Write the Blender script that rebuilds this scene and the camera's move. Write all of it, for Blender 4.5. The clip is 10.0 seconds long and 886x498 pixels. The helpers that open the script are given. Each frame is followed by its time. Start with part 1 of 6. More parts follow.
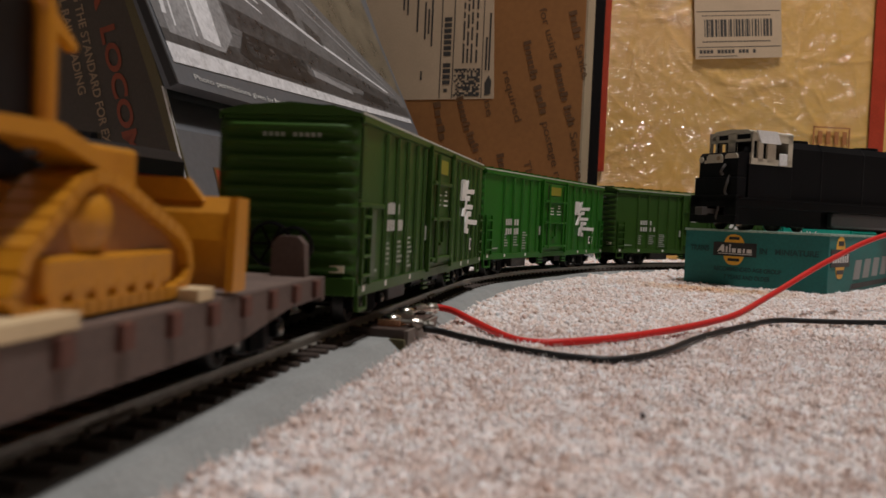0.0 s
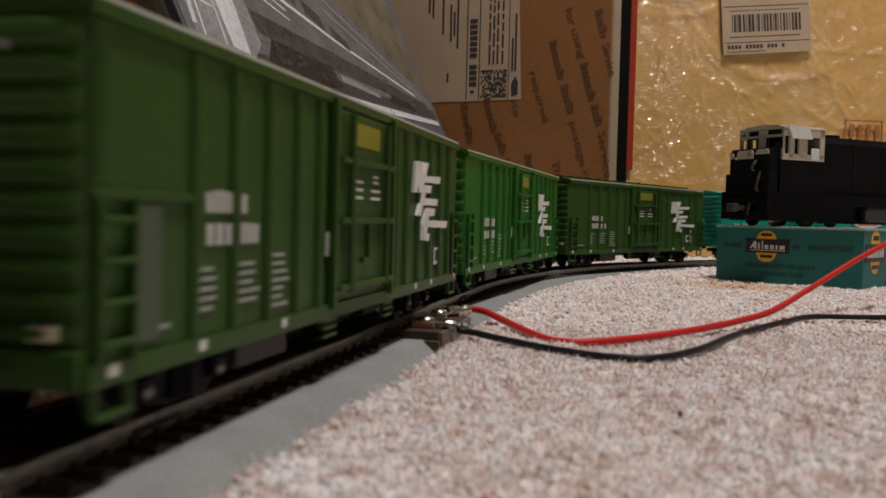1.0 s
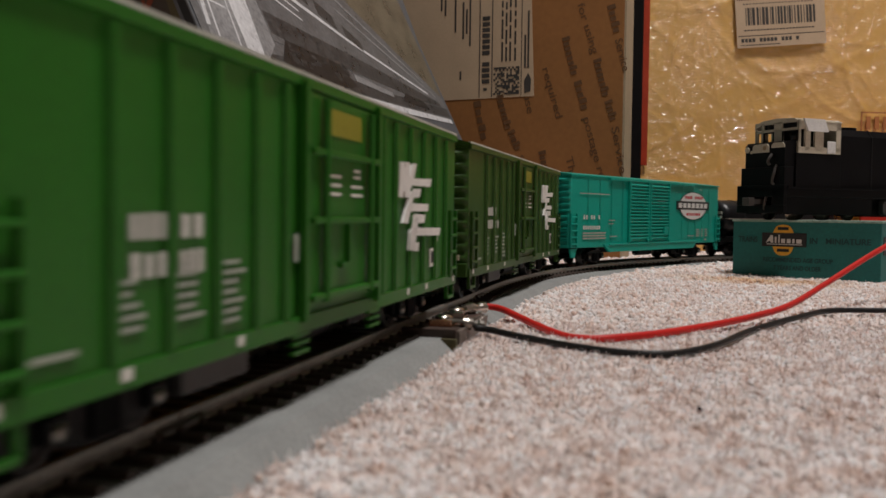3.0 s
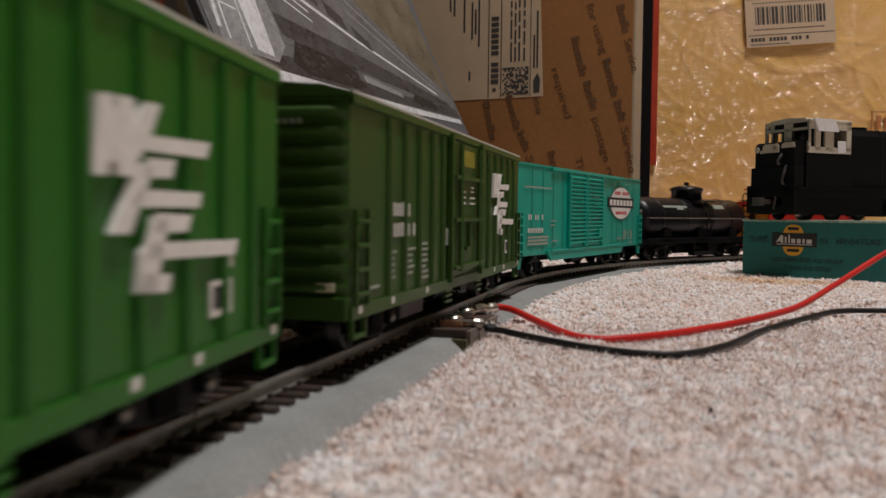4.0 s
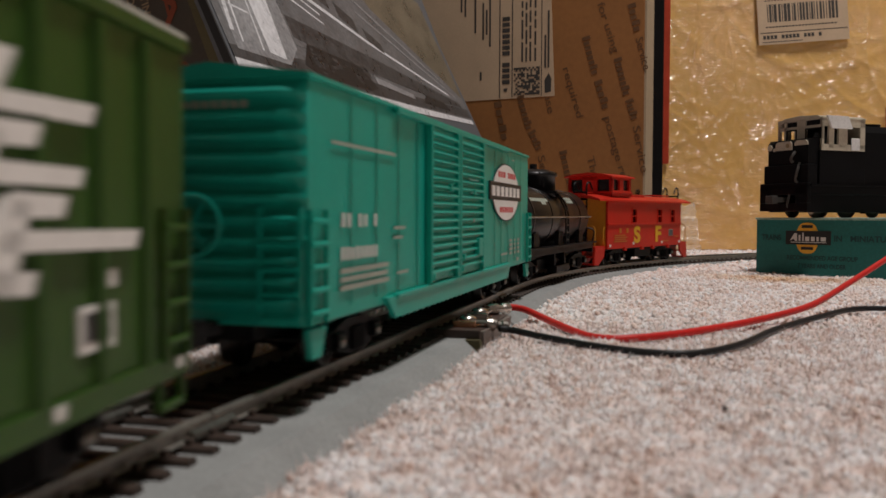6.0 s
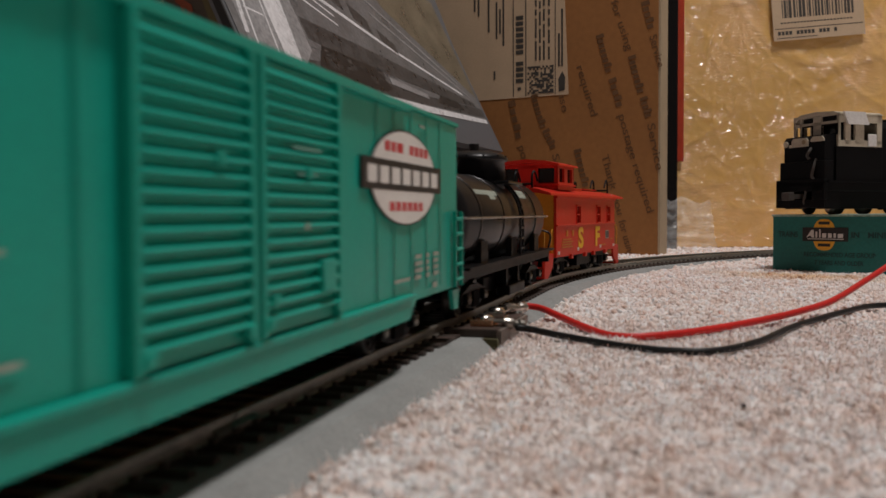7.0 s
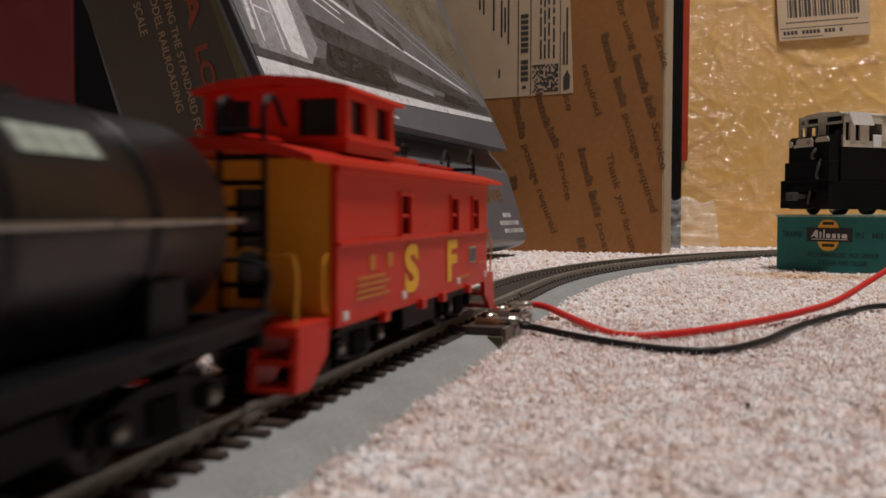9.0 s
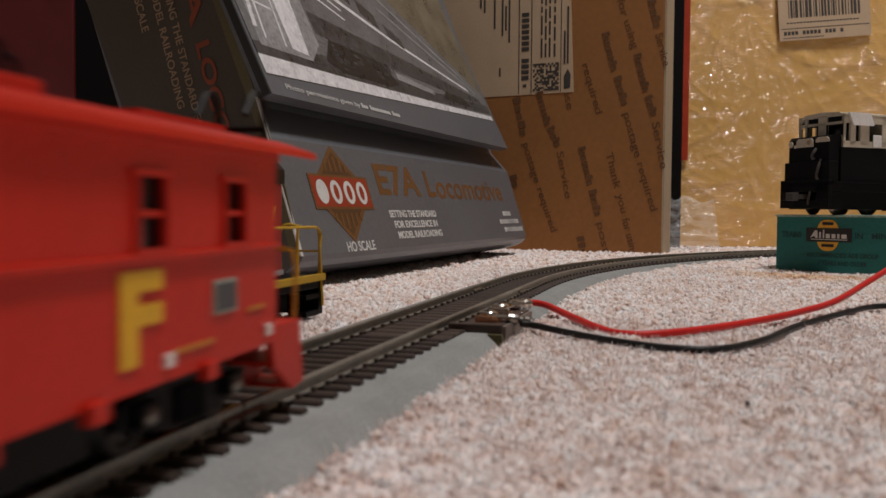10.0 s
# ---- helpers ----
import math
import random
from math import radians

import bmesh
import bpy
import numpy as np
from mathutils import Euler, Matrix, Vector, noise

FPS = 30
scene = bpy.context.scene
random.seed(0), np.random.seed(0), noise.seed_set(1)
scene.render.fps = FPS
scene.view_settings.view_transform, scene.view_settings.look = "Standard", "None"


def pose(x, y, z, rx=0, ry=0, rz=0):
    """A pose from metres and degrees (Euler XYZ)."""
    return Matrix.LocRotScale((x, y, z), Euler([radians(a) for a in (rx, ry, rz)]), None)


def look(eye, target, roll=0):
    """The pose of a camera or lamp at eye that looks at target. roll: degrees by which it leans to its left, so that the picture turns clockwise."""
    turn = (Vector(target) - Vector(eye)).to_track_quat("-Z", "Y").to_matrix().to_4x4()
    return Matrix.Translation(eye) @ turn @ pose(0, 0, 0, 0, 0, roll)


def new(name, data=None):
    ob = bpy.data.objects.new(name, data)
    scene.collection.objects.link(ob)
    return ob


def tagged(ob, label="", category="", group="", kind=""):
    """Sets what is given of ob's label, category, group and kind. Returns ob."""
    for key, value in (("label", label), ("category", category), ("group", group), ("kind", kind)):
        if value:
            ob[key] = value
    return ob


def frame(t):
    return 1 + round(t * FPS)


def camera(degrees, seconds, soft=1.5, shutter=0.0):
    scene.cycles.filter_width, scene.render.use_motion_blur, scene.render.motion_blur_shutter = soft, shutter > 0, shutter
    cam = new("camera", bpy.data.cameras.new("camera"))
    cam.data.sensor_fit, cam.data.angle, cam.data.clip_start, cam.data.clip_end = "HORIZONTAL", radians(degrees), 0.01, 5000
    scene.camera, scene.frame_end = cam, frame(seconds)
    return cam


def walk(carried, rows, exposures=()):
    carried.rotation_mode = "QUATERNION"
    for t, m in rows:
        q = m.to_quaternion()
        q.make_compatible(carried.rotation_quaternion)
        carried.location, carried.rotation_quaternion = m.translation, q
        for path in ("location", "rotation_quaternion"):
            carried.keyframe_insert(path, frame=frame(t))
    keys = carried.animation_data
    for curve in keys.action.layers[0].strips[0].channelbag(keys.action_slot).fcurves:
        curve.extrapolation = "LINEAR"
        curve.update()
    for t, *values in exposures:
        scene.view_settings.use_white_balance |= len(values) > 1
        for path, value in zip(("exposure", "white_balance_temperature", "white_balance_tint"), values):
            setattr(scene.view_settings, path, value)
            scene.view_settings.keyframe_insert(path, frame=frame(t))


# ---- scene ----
cam = camera(52.21, 10.0, soft=1.5, shutter=0.5)

cam.data.dof.use_dof = True
cam.data.dof.focus_distance, cam.data.dof.aperture_fstop = 0.45, 34

# seconds, eye, yaw, pitch, roll: a camera resting low over the carpet and turning slowly to its left
PATH = [
    (0, 0.00271, 0.00013, 0.03280, -5.110, -2.092, 2.500),
    (0.5, 0.00159, -0.00121, 0.03312, -3.771, -2.013, 1.591),
    (1, 0.00138, -0.00132, 0.03294, -3.328, -2.055, 1.447),
    (1.5, 0.00127, -0.00170, 0.03304, -3.292, -2.120, 1.444),
    (2, 0.00090, -0.00176, 0.03308, -3.060, -2.192, 1.415),
    (2.5, 0.00099, -0.00156, 0.03301, -2.757, -2.212, 0.964),
    (4, 0.00029, -0.00266, 0.03328, -1.884, -2.226, 0.671),
    (4.5, 0.00010, -0.00276, 0.03337, -1.597, -2.254, 0.652),
    (5, -0.00007, -0.00348, 0.03341, -1.338, -2.249, 0.723),
    (5.5, 0.00020, -0.00331, 0.03342, -1.360, -2.200, 0.456),
    (7, -0.00059, -0.00460, 0.03358, -0.196, -2.248, -0.260),
    (7.5, -0.00112, -0.00544, 0.03377, 0.414, -2.359, -0.244),
    (8, -0.00136, -0.00637, 0.03397, 0.794, -2.324, -0.273),
    (8.5, -0.00127, -0.00607, 0.03393, 0.567, -2.355, -0.157),
    (9, -0.00119, -0.00539, 0.03364, -0.009, -2.390, 0.109),
    (9.5, -0.00150, -0.00536, 0.03352, -0.058, -2.471, 0.400),
    (10, -0.00156, -0.00559, 0.03340, -0.065, -2.487, 0.438),
]
walk(cam, [(t, pose(x, y, z, 90, 0, yaw) @ pose(0, 0, 0, pitch, 0, 0) @ pose(0, 0, 0, 0, 0, roll))
           for t, x, y, z, yaw, pitch, roll in PATH], exposures=[(0.0, 0.0), (2.5, 0.06), (5.5, 0.07), (7.5, -0.07), (8.0, -0.02), (8.5, 0.3), (9.0, 0.16), (10.0, -0.02)])

# ---- light: one warm ceiling lamp in a closed room ----
world = bpy.data.worlds.new("world")
scene.world = world
world.use_nodes = True
world.node_tree.nodes["Background"].inputs[0].default_value = (1.0, 0.86, 0.7, 1)
world.node_tree.nodes["Background"].inputs[1].default_value = 0.012


def lamp(name, where, target, size, watts, colour):
    data = bpy.data.lights.new(name, "AREA")
    data.shape, data.size, data.energy, data.color = "DISK", size, watts, colour
    ob = new(name, data)
    ob.matrix_world = look(where, target)
    return ob


lamp("ceiling_lamp", (0.52, 0.12, 2.2), (0.2, 0.4, 0), 0.35, 38, (1.0, 0.945, 0.925))

# ---- materials ----
def nodes_of(name, rough=0.5, metal=0.0):
    m = bpy.data.materials.new(name)
    m.use_nodes = True
    nt = m.node_tree
    b = nt.nodes["Principled BSDF"]
    b.inputs["Roughness"].default_value = rough
    b.inputs["Metallic"].default_value = metal
    return m, nt, b


def surface(name, colour, rough=0.5, metal=0.0, vary=0.15, scale=60, fine=900, bump=0.1, spec=0.5, random_part=0.0,
            bump_scale=None):
    """Paint or plastic, with large and small variation of tone and a fine relief."""
    m, nt, b = nodes_of(name, rough, metal)
    N, L = nt.nodes.new, nt.links.new
    tc = N("ShaderNodeTexCoord")
    n1, n2 = N("ShaderNodeTexNoise"), N("ShaderNodeTexNoise")
    n1.inputs["Scale"].default_value, n2.inputs["Scale"].default_value = scale, fine
    n1.inputs["Detail"].default_value = 4
    for n in (n1, n2):
        L(tc.outputs["Object"], n.inputs["Vector"])
    mix = N("ShaderNodeMath")
    mix.operation = "ADD"
    L(n1.outputs["Fac"], mix.inputs[0])
    L(n2.outputs["Fac"], mix.inputs[1])
    last = mix.outputs[0]
    if random_part:
        info = N("ShaderNodeObjectInfo")
        k = N("ShaderNodeMath")
        k.operation, k.inputs[1].default_value = "MULTIPLY_ADD", random_part
        L(info.outputs["Random"], k.inputs[0])
        L(last, k.inputs[2])
        last = k.outputs[0]
    ramp = N("ShaderNodeMapRange")
    ramp.inputs["From Min"].default_value, ramp.inputs["From Max"].default_value = 0.6, 1.4 + random_part
    ramp.inputs["To Min"].default_value, ramp.inputs["To Max"].default_value = 1 - vary, 1 + vary
    L(last, ramp.inputs["Value"])
    mul = N("ShaderNodeVectorMath")
    mul.operation = "SCALE"
    mul.inputs[0].default_value = colour
    L(ramp.outputs[0], mul.inputs["Scale"])
    L(mul.outputs[0], b.inputs["Base Color"])
    rr = N("ShaderNodeMapRange")
    rr.inputs["To Min"].default_value, rr.inputs["To Max"].default_value = max(0.02, rough - 0.1), min(1, rough + 0.1)
    L(n1.outputs["Fac"], rr.inputs["Value"])
    L(rr.outputs[0], b.inputs["Roughness"])
    b.inputs["Specular IOR Level"].default_value = spec
    if bump:
        bp = N("ShaderNodeBump")
        bp.inputs["Strength"].default_value, bp.inputs["Distance"].default_value = bump, 0.0004
        src = n2
        if bump_scale:
            src = N("ShaderNodeTexNoise")
            src.inputs["Scale"].default_value = bump_scale
            L(tc.outputs["Object"], src.inputs["Vector"])
        L(src.outputs["Fac"], bp.inputs["Height"])
        L(bp.outputs[0], b.inputs["Normal"])
    return m


ONCE = {}


def surface_once(name, *args, **kw):
    if name not in ONCE:
        ONCE[name] = surface(name, *args, **kw)
    return ONCE[name]


OLIVE = surface("olive_green_paint", (0.030, 0.080, 0.011), 0.42, vary=0.12, spec=0.25)
BRIGHT = surface("bright_green_paint", (0.019, 0.128, 0.010), 0.42, vary=0.12, spec=0.25)
TEAL = surface("jade_green_paint", (0.004, 0.335, 0.252), 0.40, vary=0.08, spec=0.35)
WHITE_INK = surface("white_ink", (0.75, 0.74, 0.70), 0.6, vary=0.12)
DULL_INK = surface("worn_white_ink", (0.33, 0.37, 0.31), 0.6, vary=0.25, fine=1500)
YELLOW_INK = surface("yellow_ink", (0.72, 0.40, 0.012), 0.5, vary=0.15)
LIME_INK = surface("yellow_green_placard", (0.25, 0.235, 0.013), 0.5)
LETTER_INK = surface("greyed_white_ink", (0.56, 0.57, 0.52), 0.6, vary=0.2, fine=1500)
RED_INK = surface("red_ink", (0.55, 0.03, 0.04), 0.5)
BLACK_INK = surface("black_ink", (0.012, 0.012, 0.012), 0.5)
BLACK = surface("black_plastic", (0.0045, 0.0045, 0.005), 0.45, vary=0.3, spec=0.1)
SATIN_BLACK = surface("satin_black_paint", (0.006, 0.006, 0.007), 0.34, vary=0.25, spec=0.3)
STEEL = surface("dull_steel", (0.30, 0.28, 0.25), 0.35, 0.9, vary=0.25)
RAIL = surface("nickel_silver_rail", (0.38, 0.36, 0.32), 0.36, 0.75, vary=0.3, scale=120)
CHROME = surface("bright_nickel", (0.78, 0.74, 0.68), 0.18, 1.0, vary=0.1)
TIE = surface("brown_plastic_tie", (0.046, 0.029, 0.021), 0.55, vary=0.3, random_part=0.3)
TERMINAL = surface("brown_terminal_plastic", (0.055, 0.034, 0.026), 0.5, vary=0.2)
FOAM = surface("grey_foam", (0.25, 0.258, 0.25), 0.9, vary=0.22, scale=70, fine=1400, bump=0.6)
OLIVE_FOAM = surface("olive_foam", (0.085, 0.072, 0.030), 0.9, vary=0.2, bump=0.5)
CABOOSE = surface("caboose_red_paint", (0.52, 0.022, 0.010), 0.42, vary=0.10, spec=0.25)
CABOOSE_END = surface("mustard_yellow_paint", (0.60, 0.26, 0.014), 0.5, vary=0.12)
BROWN = surface("weathered_brown_paint", (0.095, 0.064, 0.052), 0.6, vary=0.25, scale=90)
POCKET = surface("rusty_brown_paint", (0.10, 0.035, 0.022), 0.6, vary=0.3)
DOZER = surface("toy_yellow_plastic", (0.50, 0.205, 0.008), 0.42, vary=0.12)
PINE = surface("pine_strip", (0.60, 0.46, 0.27), 0.6, vary=0.15, fine=300)
SMOKE = surface("smoked_window_plastic", (0.008, 0.008, 0.008), 0.2)
LOCO_RED = surface("engine_red_paint", (0.34, 0.018, 0.016), 0.4)
RAIL_YELLOW = surface("yellow_handrail", (0.55, 0.33, 0.02), 0.45)
CAB_GREY = surface("grey_cab_plastic", (0.50, 0.45, 0.35), 0.35, vary=0.2)
CAB_WHITE = surface("pale_roof_plastic", (0.72, 0.72, 0.70), 0.4)
TEAL_CARD = surface("teal_card", (0.007, 0.135, 0.122), 0.6, vary=0.2, scale=40, fine=600)
ORANGE_INK = surface("yellow_orange_ink", (0.75, 0.40, 0.03), 0.5)
GREY_CARD = surface("grey_printed_card", (0.112, 0.120, 0.132), 0.35, vary=0.15, scale=18, fine=400)
BROWN_CARD = surface("dark_brown_card", (0.046, 0.036, 0.026), 0.42, vary=0.2, scale=20)
GOLD_INK = surface("gold_brown_ink", (0.155, 0.070, 0.023), 0.4, vary=0.2)
ORANGE_DULL = surface("dull_orange_ink", (0.18, 0.036, 0.012), 0.5)
SILVER_INK = surface("silver_ink", (0.62, 0.62, 0.60), 0.4)
KRAFT = surface("kraft_cardboard", (0.315, 0.134, 0.036), 0.75, vary=0.12, scale=14, fine=260, bump=0.25)
KRAFT_INK = surface("brown_print", (0.14, 0.064, 0.022), 0.7, vary=0.25)
CARD_EDGE = surface("pale_card_edge", (0.42, 0.33, 0.22), 0.75)
PAPER = surface("label_paper", (0.56, 0.42, 0.28), 0.7, vary=0.08)
LABEL_INK = surface("label_black_print", (0.05, 0.045, 0.04), 0.6)
RED_TAPE = surface("red_tape", (0.42, 0.045, 0.018), 0.35, vary=0.25)
WIRE_RED = surface("red_insulation", (0.55, 0.020, 0.016), 0.42, vary=0.12, spec=0.3)
WIRE_BLACK = surface("black_insulation", (0.012, 0.012, 0.012), 0.45, vary=0.2, spec=0.25)
DARK_RED = surface("dark_red_card", (0.085, 0.003, 0.004), 0.5)
DARK = surface("black_cloth", (0.005, 0.004, 0.004), 0.85, spec=0.15)
WALL = surface("beige_wall_paint", (0.22, 0.19, 0.16), 0.85, vary=0.06, scale=3, fine=80)
CEILING = surface("white_ceiling_paint", (0.45, 0.43, 0.40), 0.9, vary=0.05, scale=3, fine=80)
PHOTO = [surface("photo_grey_%s" % w, (g, g, g * 1.02), 0.3, vary=v, scale=s, fine=500)
         for w, g, v, s in (("black", 0.022, 0.7, 180), ("dark", 0.055, 0.75, 160), ("mid", 0.14, 0.45, 35), ("light", 0.27, 0.5, 45),
                            ("pale", 0.68, 0.25, 160))]
PHOTO_TAN = surface("photo_tan", (0.15, 0.125, 0.085), 0.3, vary=0.6, scale=45)


def film_wrapped():
    """Kraft board under a wrinkled clear film: the film's folds give sharp glints."""
    m, nt, b = nodes_of("kraft_under_clear_film", 0.6)
    N, L = nt.nodes.new, nt.links.new
    tc, mp = N("ShaderNodeTexCoord"), N("ShaderNodeMapping")
    mp.inputs["Rotation"].default_value = (0, radians(35), 0)
    mp.inputs["Scale"].default_value = (1, 1, 2.2)
    L(tc.outputs["Object"], mp.inputs["Vector"])
    n = N("ShaderNodeTexNoise")
    n.inputs["Scale"].default_value, n.inputs["Detail"].default_value = 5, 3
    r = N("ShaderNodeMapRange")
    r.inputs["To Min"].default_value, r.inputs["To Max"].default_value = 0.85, 1.12
    L(n.outputs["Fac"], r.inputs["Value"])
    s = N("ShaderNodeVectorMath")
    s.operation = "SCALE"
    s.inputs[0].default_value = (0.74, 0.44, 0.118)
    L(r.outputs[0], s.inputs["Scale"])
    L(s.outputs[0], b.inputs["Base Color"])
    w = N("ShaderNodeTexNoise")
    w.inputs["Scale"].default_value, w.inputs["Detail"].default_value, w.inputs["Distortion"].default_value = 42, 2, 0.9
    L(mp.outputs[0], w.inputs["Vector"])
    v = N("ShaderNodeTexVoronoi")
    v.feature = "DISTANCE_TO_EDGE"
    v.inputs["Scale"].default_value = 14
    L(w.outputs["Color"], v.inputs["Vector"])
    add = N("ShaderNodeMath")
    add.operation = "MULTIPLY_ADD"
    add.inputs[1].default_value = 0.15
    L(v.outputs["Distance"], add.inputs[0])
    L(w.outputs["Fac"], add.inputs[2])
    # patches where the film is crumpled into short sharp creases
    mp2, w2, pm, pr, cr = N("ShaderNodeMapping"), N("ShaderNodeTexNoise"), N("ShaderNodeTexNoise"), N("ShaderNodeMapRange"), N("ShaderNodeMath")
    mp2.inputs["Rotation"].default_value = (0, radians(-38), 0)
    mp2.inputs["Scale"].default_value = (1, 1, 3.4)
    L(tc.outputs["Object"], mp2.inputs["Vector"])
    w2.inputs["Scale"].default_value, w2.inputs["Detail"].default_value, w2.inputs["Distortion"].default_value = 80, 2, 1.4
    L(mp2.outputs[0], w2.inputs["Vector"])
    pm.inputs["Scale"].default_value, pm.inputs["Detail"].default_value = 16, 2
    L(tc.outputs["Object"], pm.inputs["Vector"])
    pr.inputs["From Min"].default_value, pr.inputs["From Max"].default_value = 0.46, 0.62
    L(pm.outputs["Fac"], pr.inputs["Value"])
    cr.operation = "MULTIPLY"
    L(pr.outputs[0], cr.inputs[0])
    L(w2.outputs["Fac"], cr.inputs[1])
    both = N("ShaderNodeMath")
    both.operation, both.inputs[1].default_value = "MULTIPLY_ADD", 0.5
    L(cr.outputs[0], both.inputs[0])
    L(add.outputs[0], both.inputs[2])
    bp = N("ShaderNodeBump")
    bp.inputs["Strength"].default_value, bp.inputs["Distance"].default_value = 1.0, 0.0062
    L(both.outputs[0], bp.inputs["Height"])
    b.inputs["Coat Weight"].default_value, b.inputs["Coat Roughness"].default_value = 1.0, 0.09
    b.inputs["Coat IOR"].default_value = 1.9
    b.inputs["Coat Tint"].default_value = (1.0, 0.97, 0.90, 1)
    L(bp.outputs[0], b.inputs["Coat Normal"])
    return m


FILM = film_wrapped()


def clear_film():
    m, nt, b = nodes_of("clear_plastic_film", 0.12)
    b.inputs["Base Color"].default_value = (0.9, 0.9, 0.88, 1)
    N, L = nt.nodes.new, nt.links.new
    tr, mx, lw = N("ShaderNodeBsdfTransparent"), N("ShaderNodeMixShader"), N("ShaderNodeTexNoise")
    lw.inputs["Scale"].default_value = 60
    r = N("ShaderNodeMapRange")
    r.inputs["To Min"].default_value, r.inputs["To Max"].default_value = 0.07, 0.42
    L(lw.outputs["Fac"], r.inputs["Value"])
    L(r.outputs[0], mx.inputs[0])
    L(tr.outputs[0], mx.inputs[1])
    L(b.outputs[0], mx.inputs[2])
    L(mx.outputs[0], nt.nodes["Material Output"].inputs[0])
    return m


CLEAR = clear_film()


def carpet_material():
    """Cut pile: each tuft takes its own tone between cream, pink beige and brown."""
    m, nt, b = nodes_of("beige_pile_carpet", 0.95)
    N, L = nt.nodes.new, nt.links.new
    geo, tc = N("ShaderNodeNewGeometry"), N("ShaderNodeTexCoord")
    n1, n2 = N("ShaderNodeTexNoise"), N("ShaderNodeTexNoise")
    n1.inputs["Scale"].default_value, n2.inputs["Scale"].default_value = 210, 60
    n1.inputs["Detail"].default_value = 3
    L(tc.outputs["Object"], n1.inputs["Vector"])
    L(tc.outputs["Object"], n2.inputs["Vector"])
    a, c = N("ShaderNodeMath"), N("ShaderNodeMath")
    a.operation, a.inputs[1].default_value = "MULTIPLY_ADD", 0.2
    L(geo.outputs["Random Per Island"], a.inputs[0])
    L(n1.outputs["Fac"], a.inputs[2])
    c.operation, c.inputs[1].default_value = "MULTIPLY_ADD", 0.4
    L(n2.outputs["Fac"], c.inputs[0])
    L(a.outputs[0], c.inputs[2])
    ramp = N("ShaderNodeValToRGB")
    e = ramp.color_ramp.elements
    e[0].position, e[0].color = 0.62, (0.64, 0.47, 0.40, 1)
    e[1].position, e[1].color = 0.99, (0.93, 0.87, 0.85, 1)
    k = e.new(0.76)
    k.color = (0.80, 0.64, 0.58, 1)
    k = e.new(0.87)
    k.color = (0.88, 0.775, 0.735, 1)
    L(c.outputs[0], ramp.inputs[0])
    # a tan tint over the carpet in front of the card box
    mp, ln, n4 = N("ShaderNodeMapping"), N("ShaderNodeVectorMath"), N("ShaderNodeTexNoise")
    mp.vector_type = "TEXTURE"
    mp.inputs["Location"].default_value = (0.184, 0.460, 0)
    mp.inputs["Rotation"].default_value = (0, 0, radians(-44.5))
    mp.inputs["Scale"].default_value = (0.058, 0.030, 1)
    L(tc.outputs["Object"], mp.inputs["Vector"])
    ln.operation = "LENGTH"
    L(mp.outputs[0], ln.inputs[0])
    n4.inputs["Scale"].default_value, n4.inputs["Detail"].default_value = 90, 3
    L(tc.outputs["Object"], n4.inputs["Vector"])
    edge, mask, mx = N("ShaderNodeMath"), N("ShaderNodeMapRange"), N("ShaderNodeMix")
    edge.operation = "ADD"
    L(ln.outputs["Value"], edge.inputs[0])
    L(n4.outputs["Fac"], edge.inputs[1])
    mask.inputs["From Min"].default_value, mask.inputs["From Max"].default_value = 0.75, 1.55
    mask.inputs["To Min"].default_value, mask.inputs["To Max"].default_value = 1.0, 0.0
    L(edge.outputs[0], mask.inputs["Value"])
    mx.data_type, mx.blend_type = "RGBA", "MULTIPLY"
    L(mask.outputs[0], mx.inputs[0])
    L(ramp.outputs[0], mx.inputs[6])
    mx.inputs[7].default_value = (0.85, 0.64, 0.42, 1)
    L(mx.outputs[2], b.inputs["Base Color"])
    b.inputs["Specular IOR Level"].default_value = 0.15
    b.inputs["Sheen Weight"].default_value = 0.3
    b.inputs["Subsurface Weight"].default_value = 0.7
    b.inputs["Subsurface Radius"].default_value = (1.0, 0.85, 0.75)
    b.inputs["Subsurface Scale"].default_value = 0.0014
    n3, bp = N("ShaderNodeTexNoise"), N("ShaderNodeBump")
    n3.inputs["Scale"].default_value = 2200
    L(tc.outputs["Object"], n3.inputs["Vector"])
    bp.inputs["Strength"].default_value, bp.inputs["Distance"].default_value = 0.7, 0.0006
    L(n3.outputs["Fac"], bp.inputs["Height"])
    L(bp.outputs[0], b.inputs["Normal"])
    return m


CARPET = carpet_material()

# ---- mesh helpers; lengths in millimetres ----
def bm_box(bm, x0, x1, y0, y1, z0, z1, bevel=0.0):
    vs = [bm.verts.new((x, y, z)) for x in (x0, x1) for y in (y0, y1) for z in (z0, z1)]
    fs = [bm.faces.new([vs[i] for i in q]) for q in
          ((0, 1, 3, 2), (4, 6, 7, 5), (0, 4, 5, 1), (2, 3, 7, 6), (0, 2, 6, 4), (1, 5, 7, 3))]
    if bevel:
        es = {e for f in fs for e in f.edges}
        bmesh.ops.bevel(bm, geom=list(es), offset=bevel, segments=2, affect="EDGES", profile=0.5)
    return bm


def box(x0, x1, y0, y1, z0, z1, bevel=0.0):
    return bm_box(bmesh.new(), x0, x1, y0, y1, z0, z1, bevel)


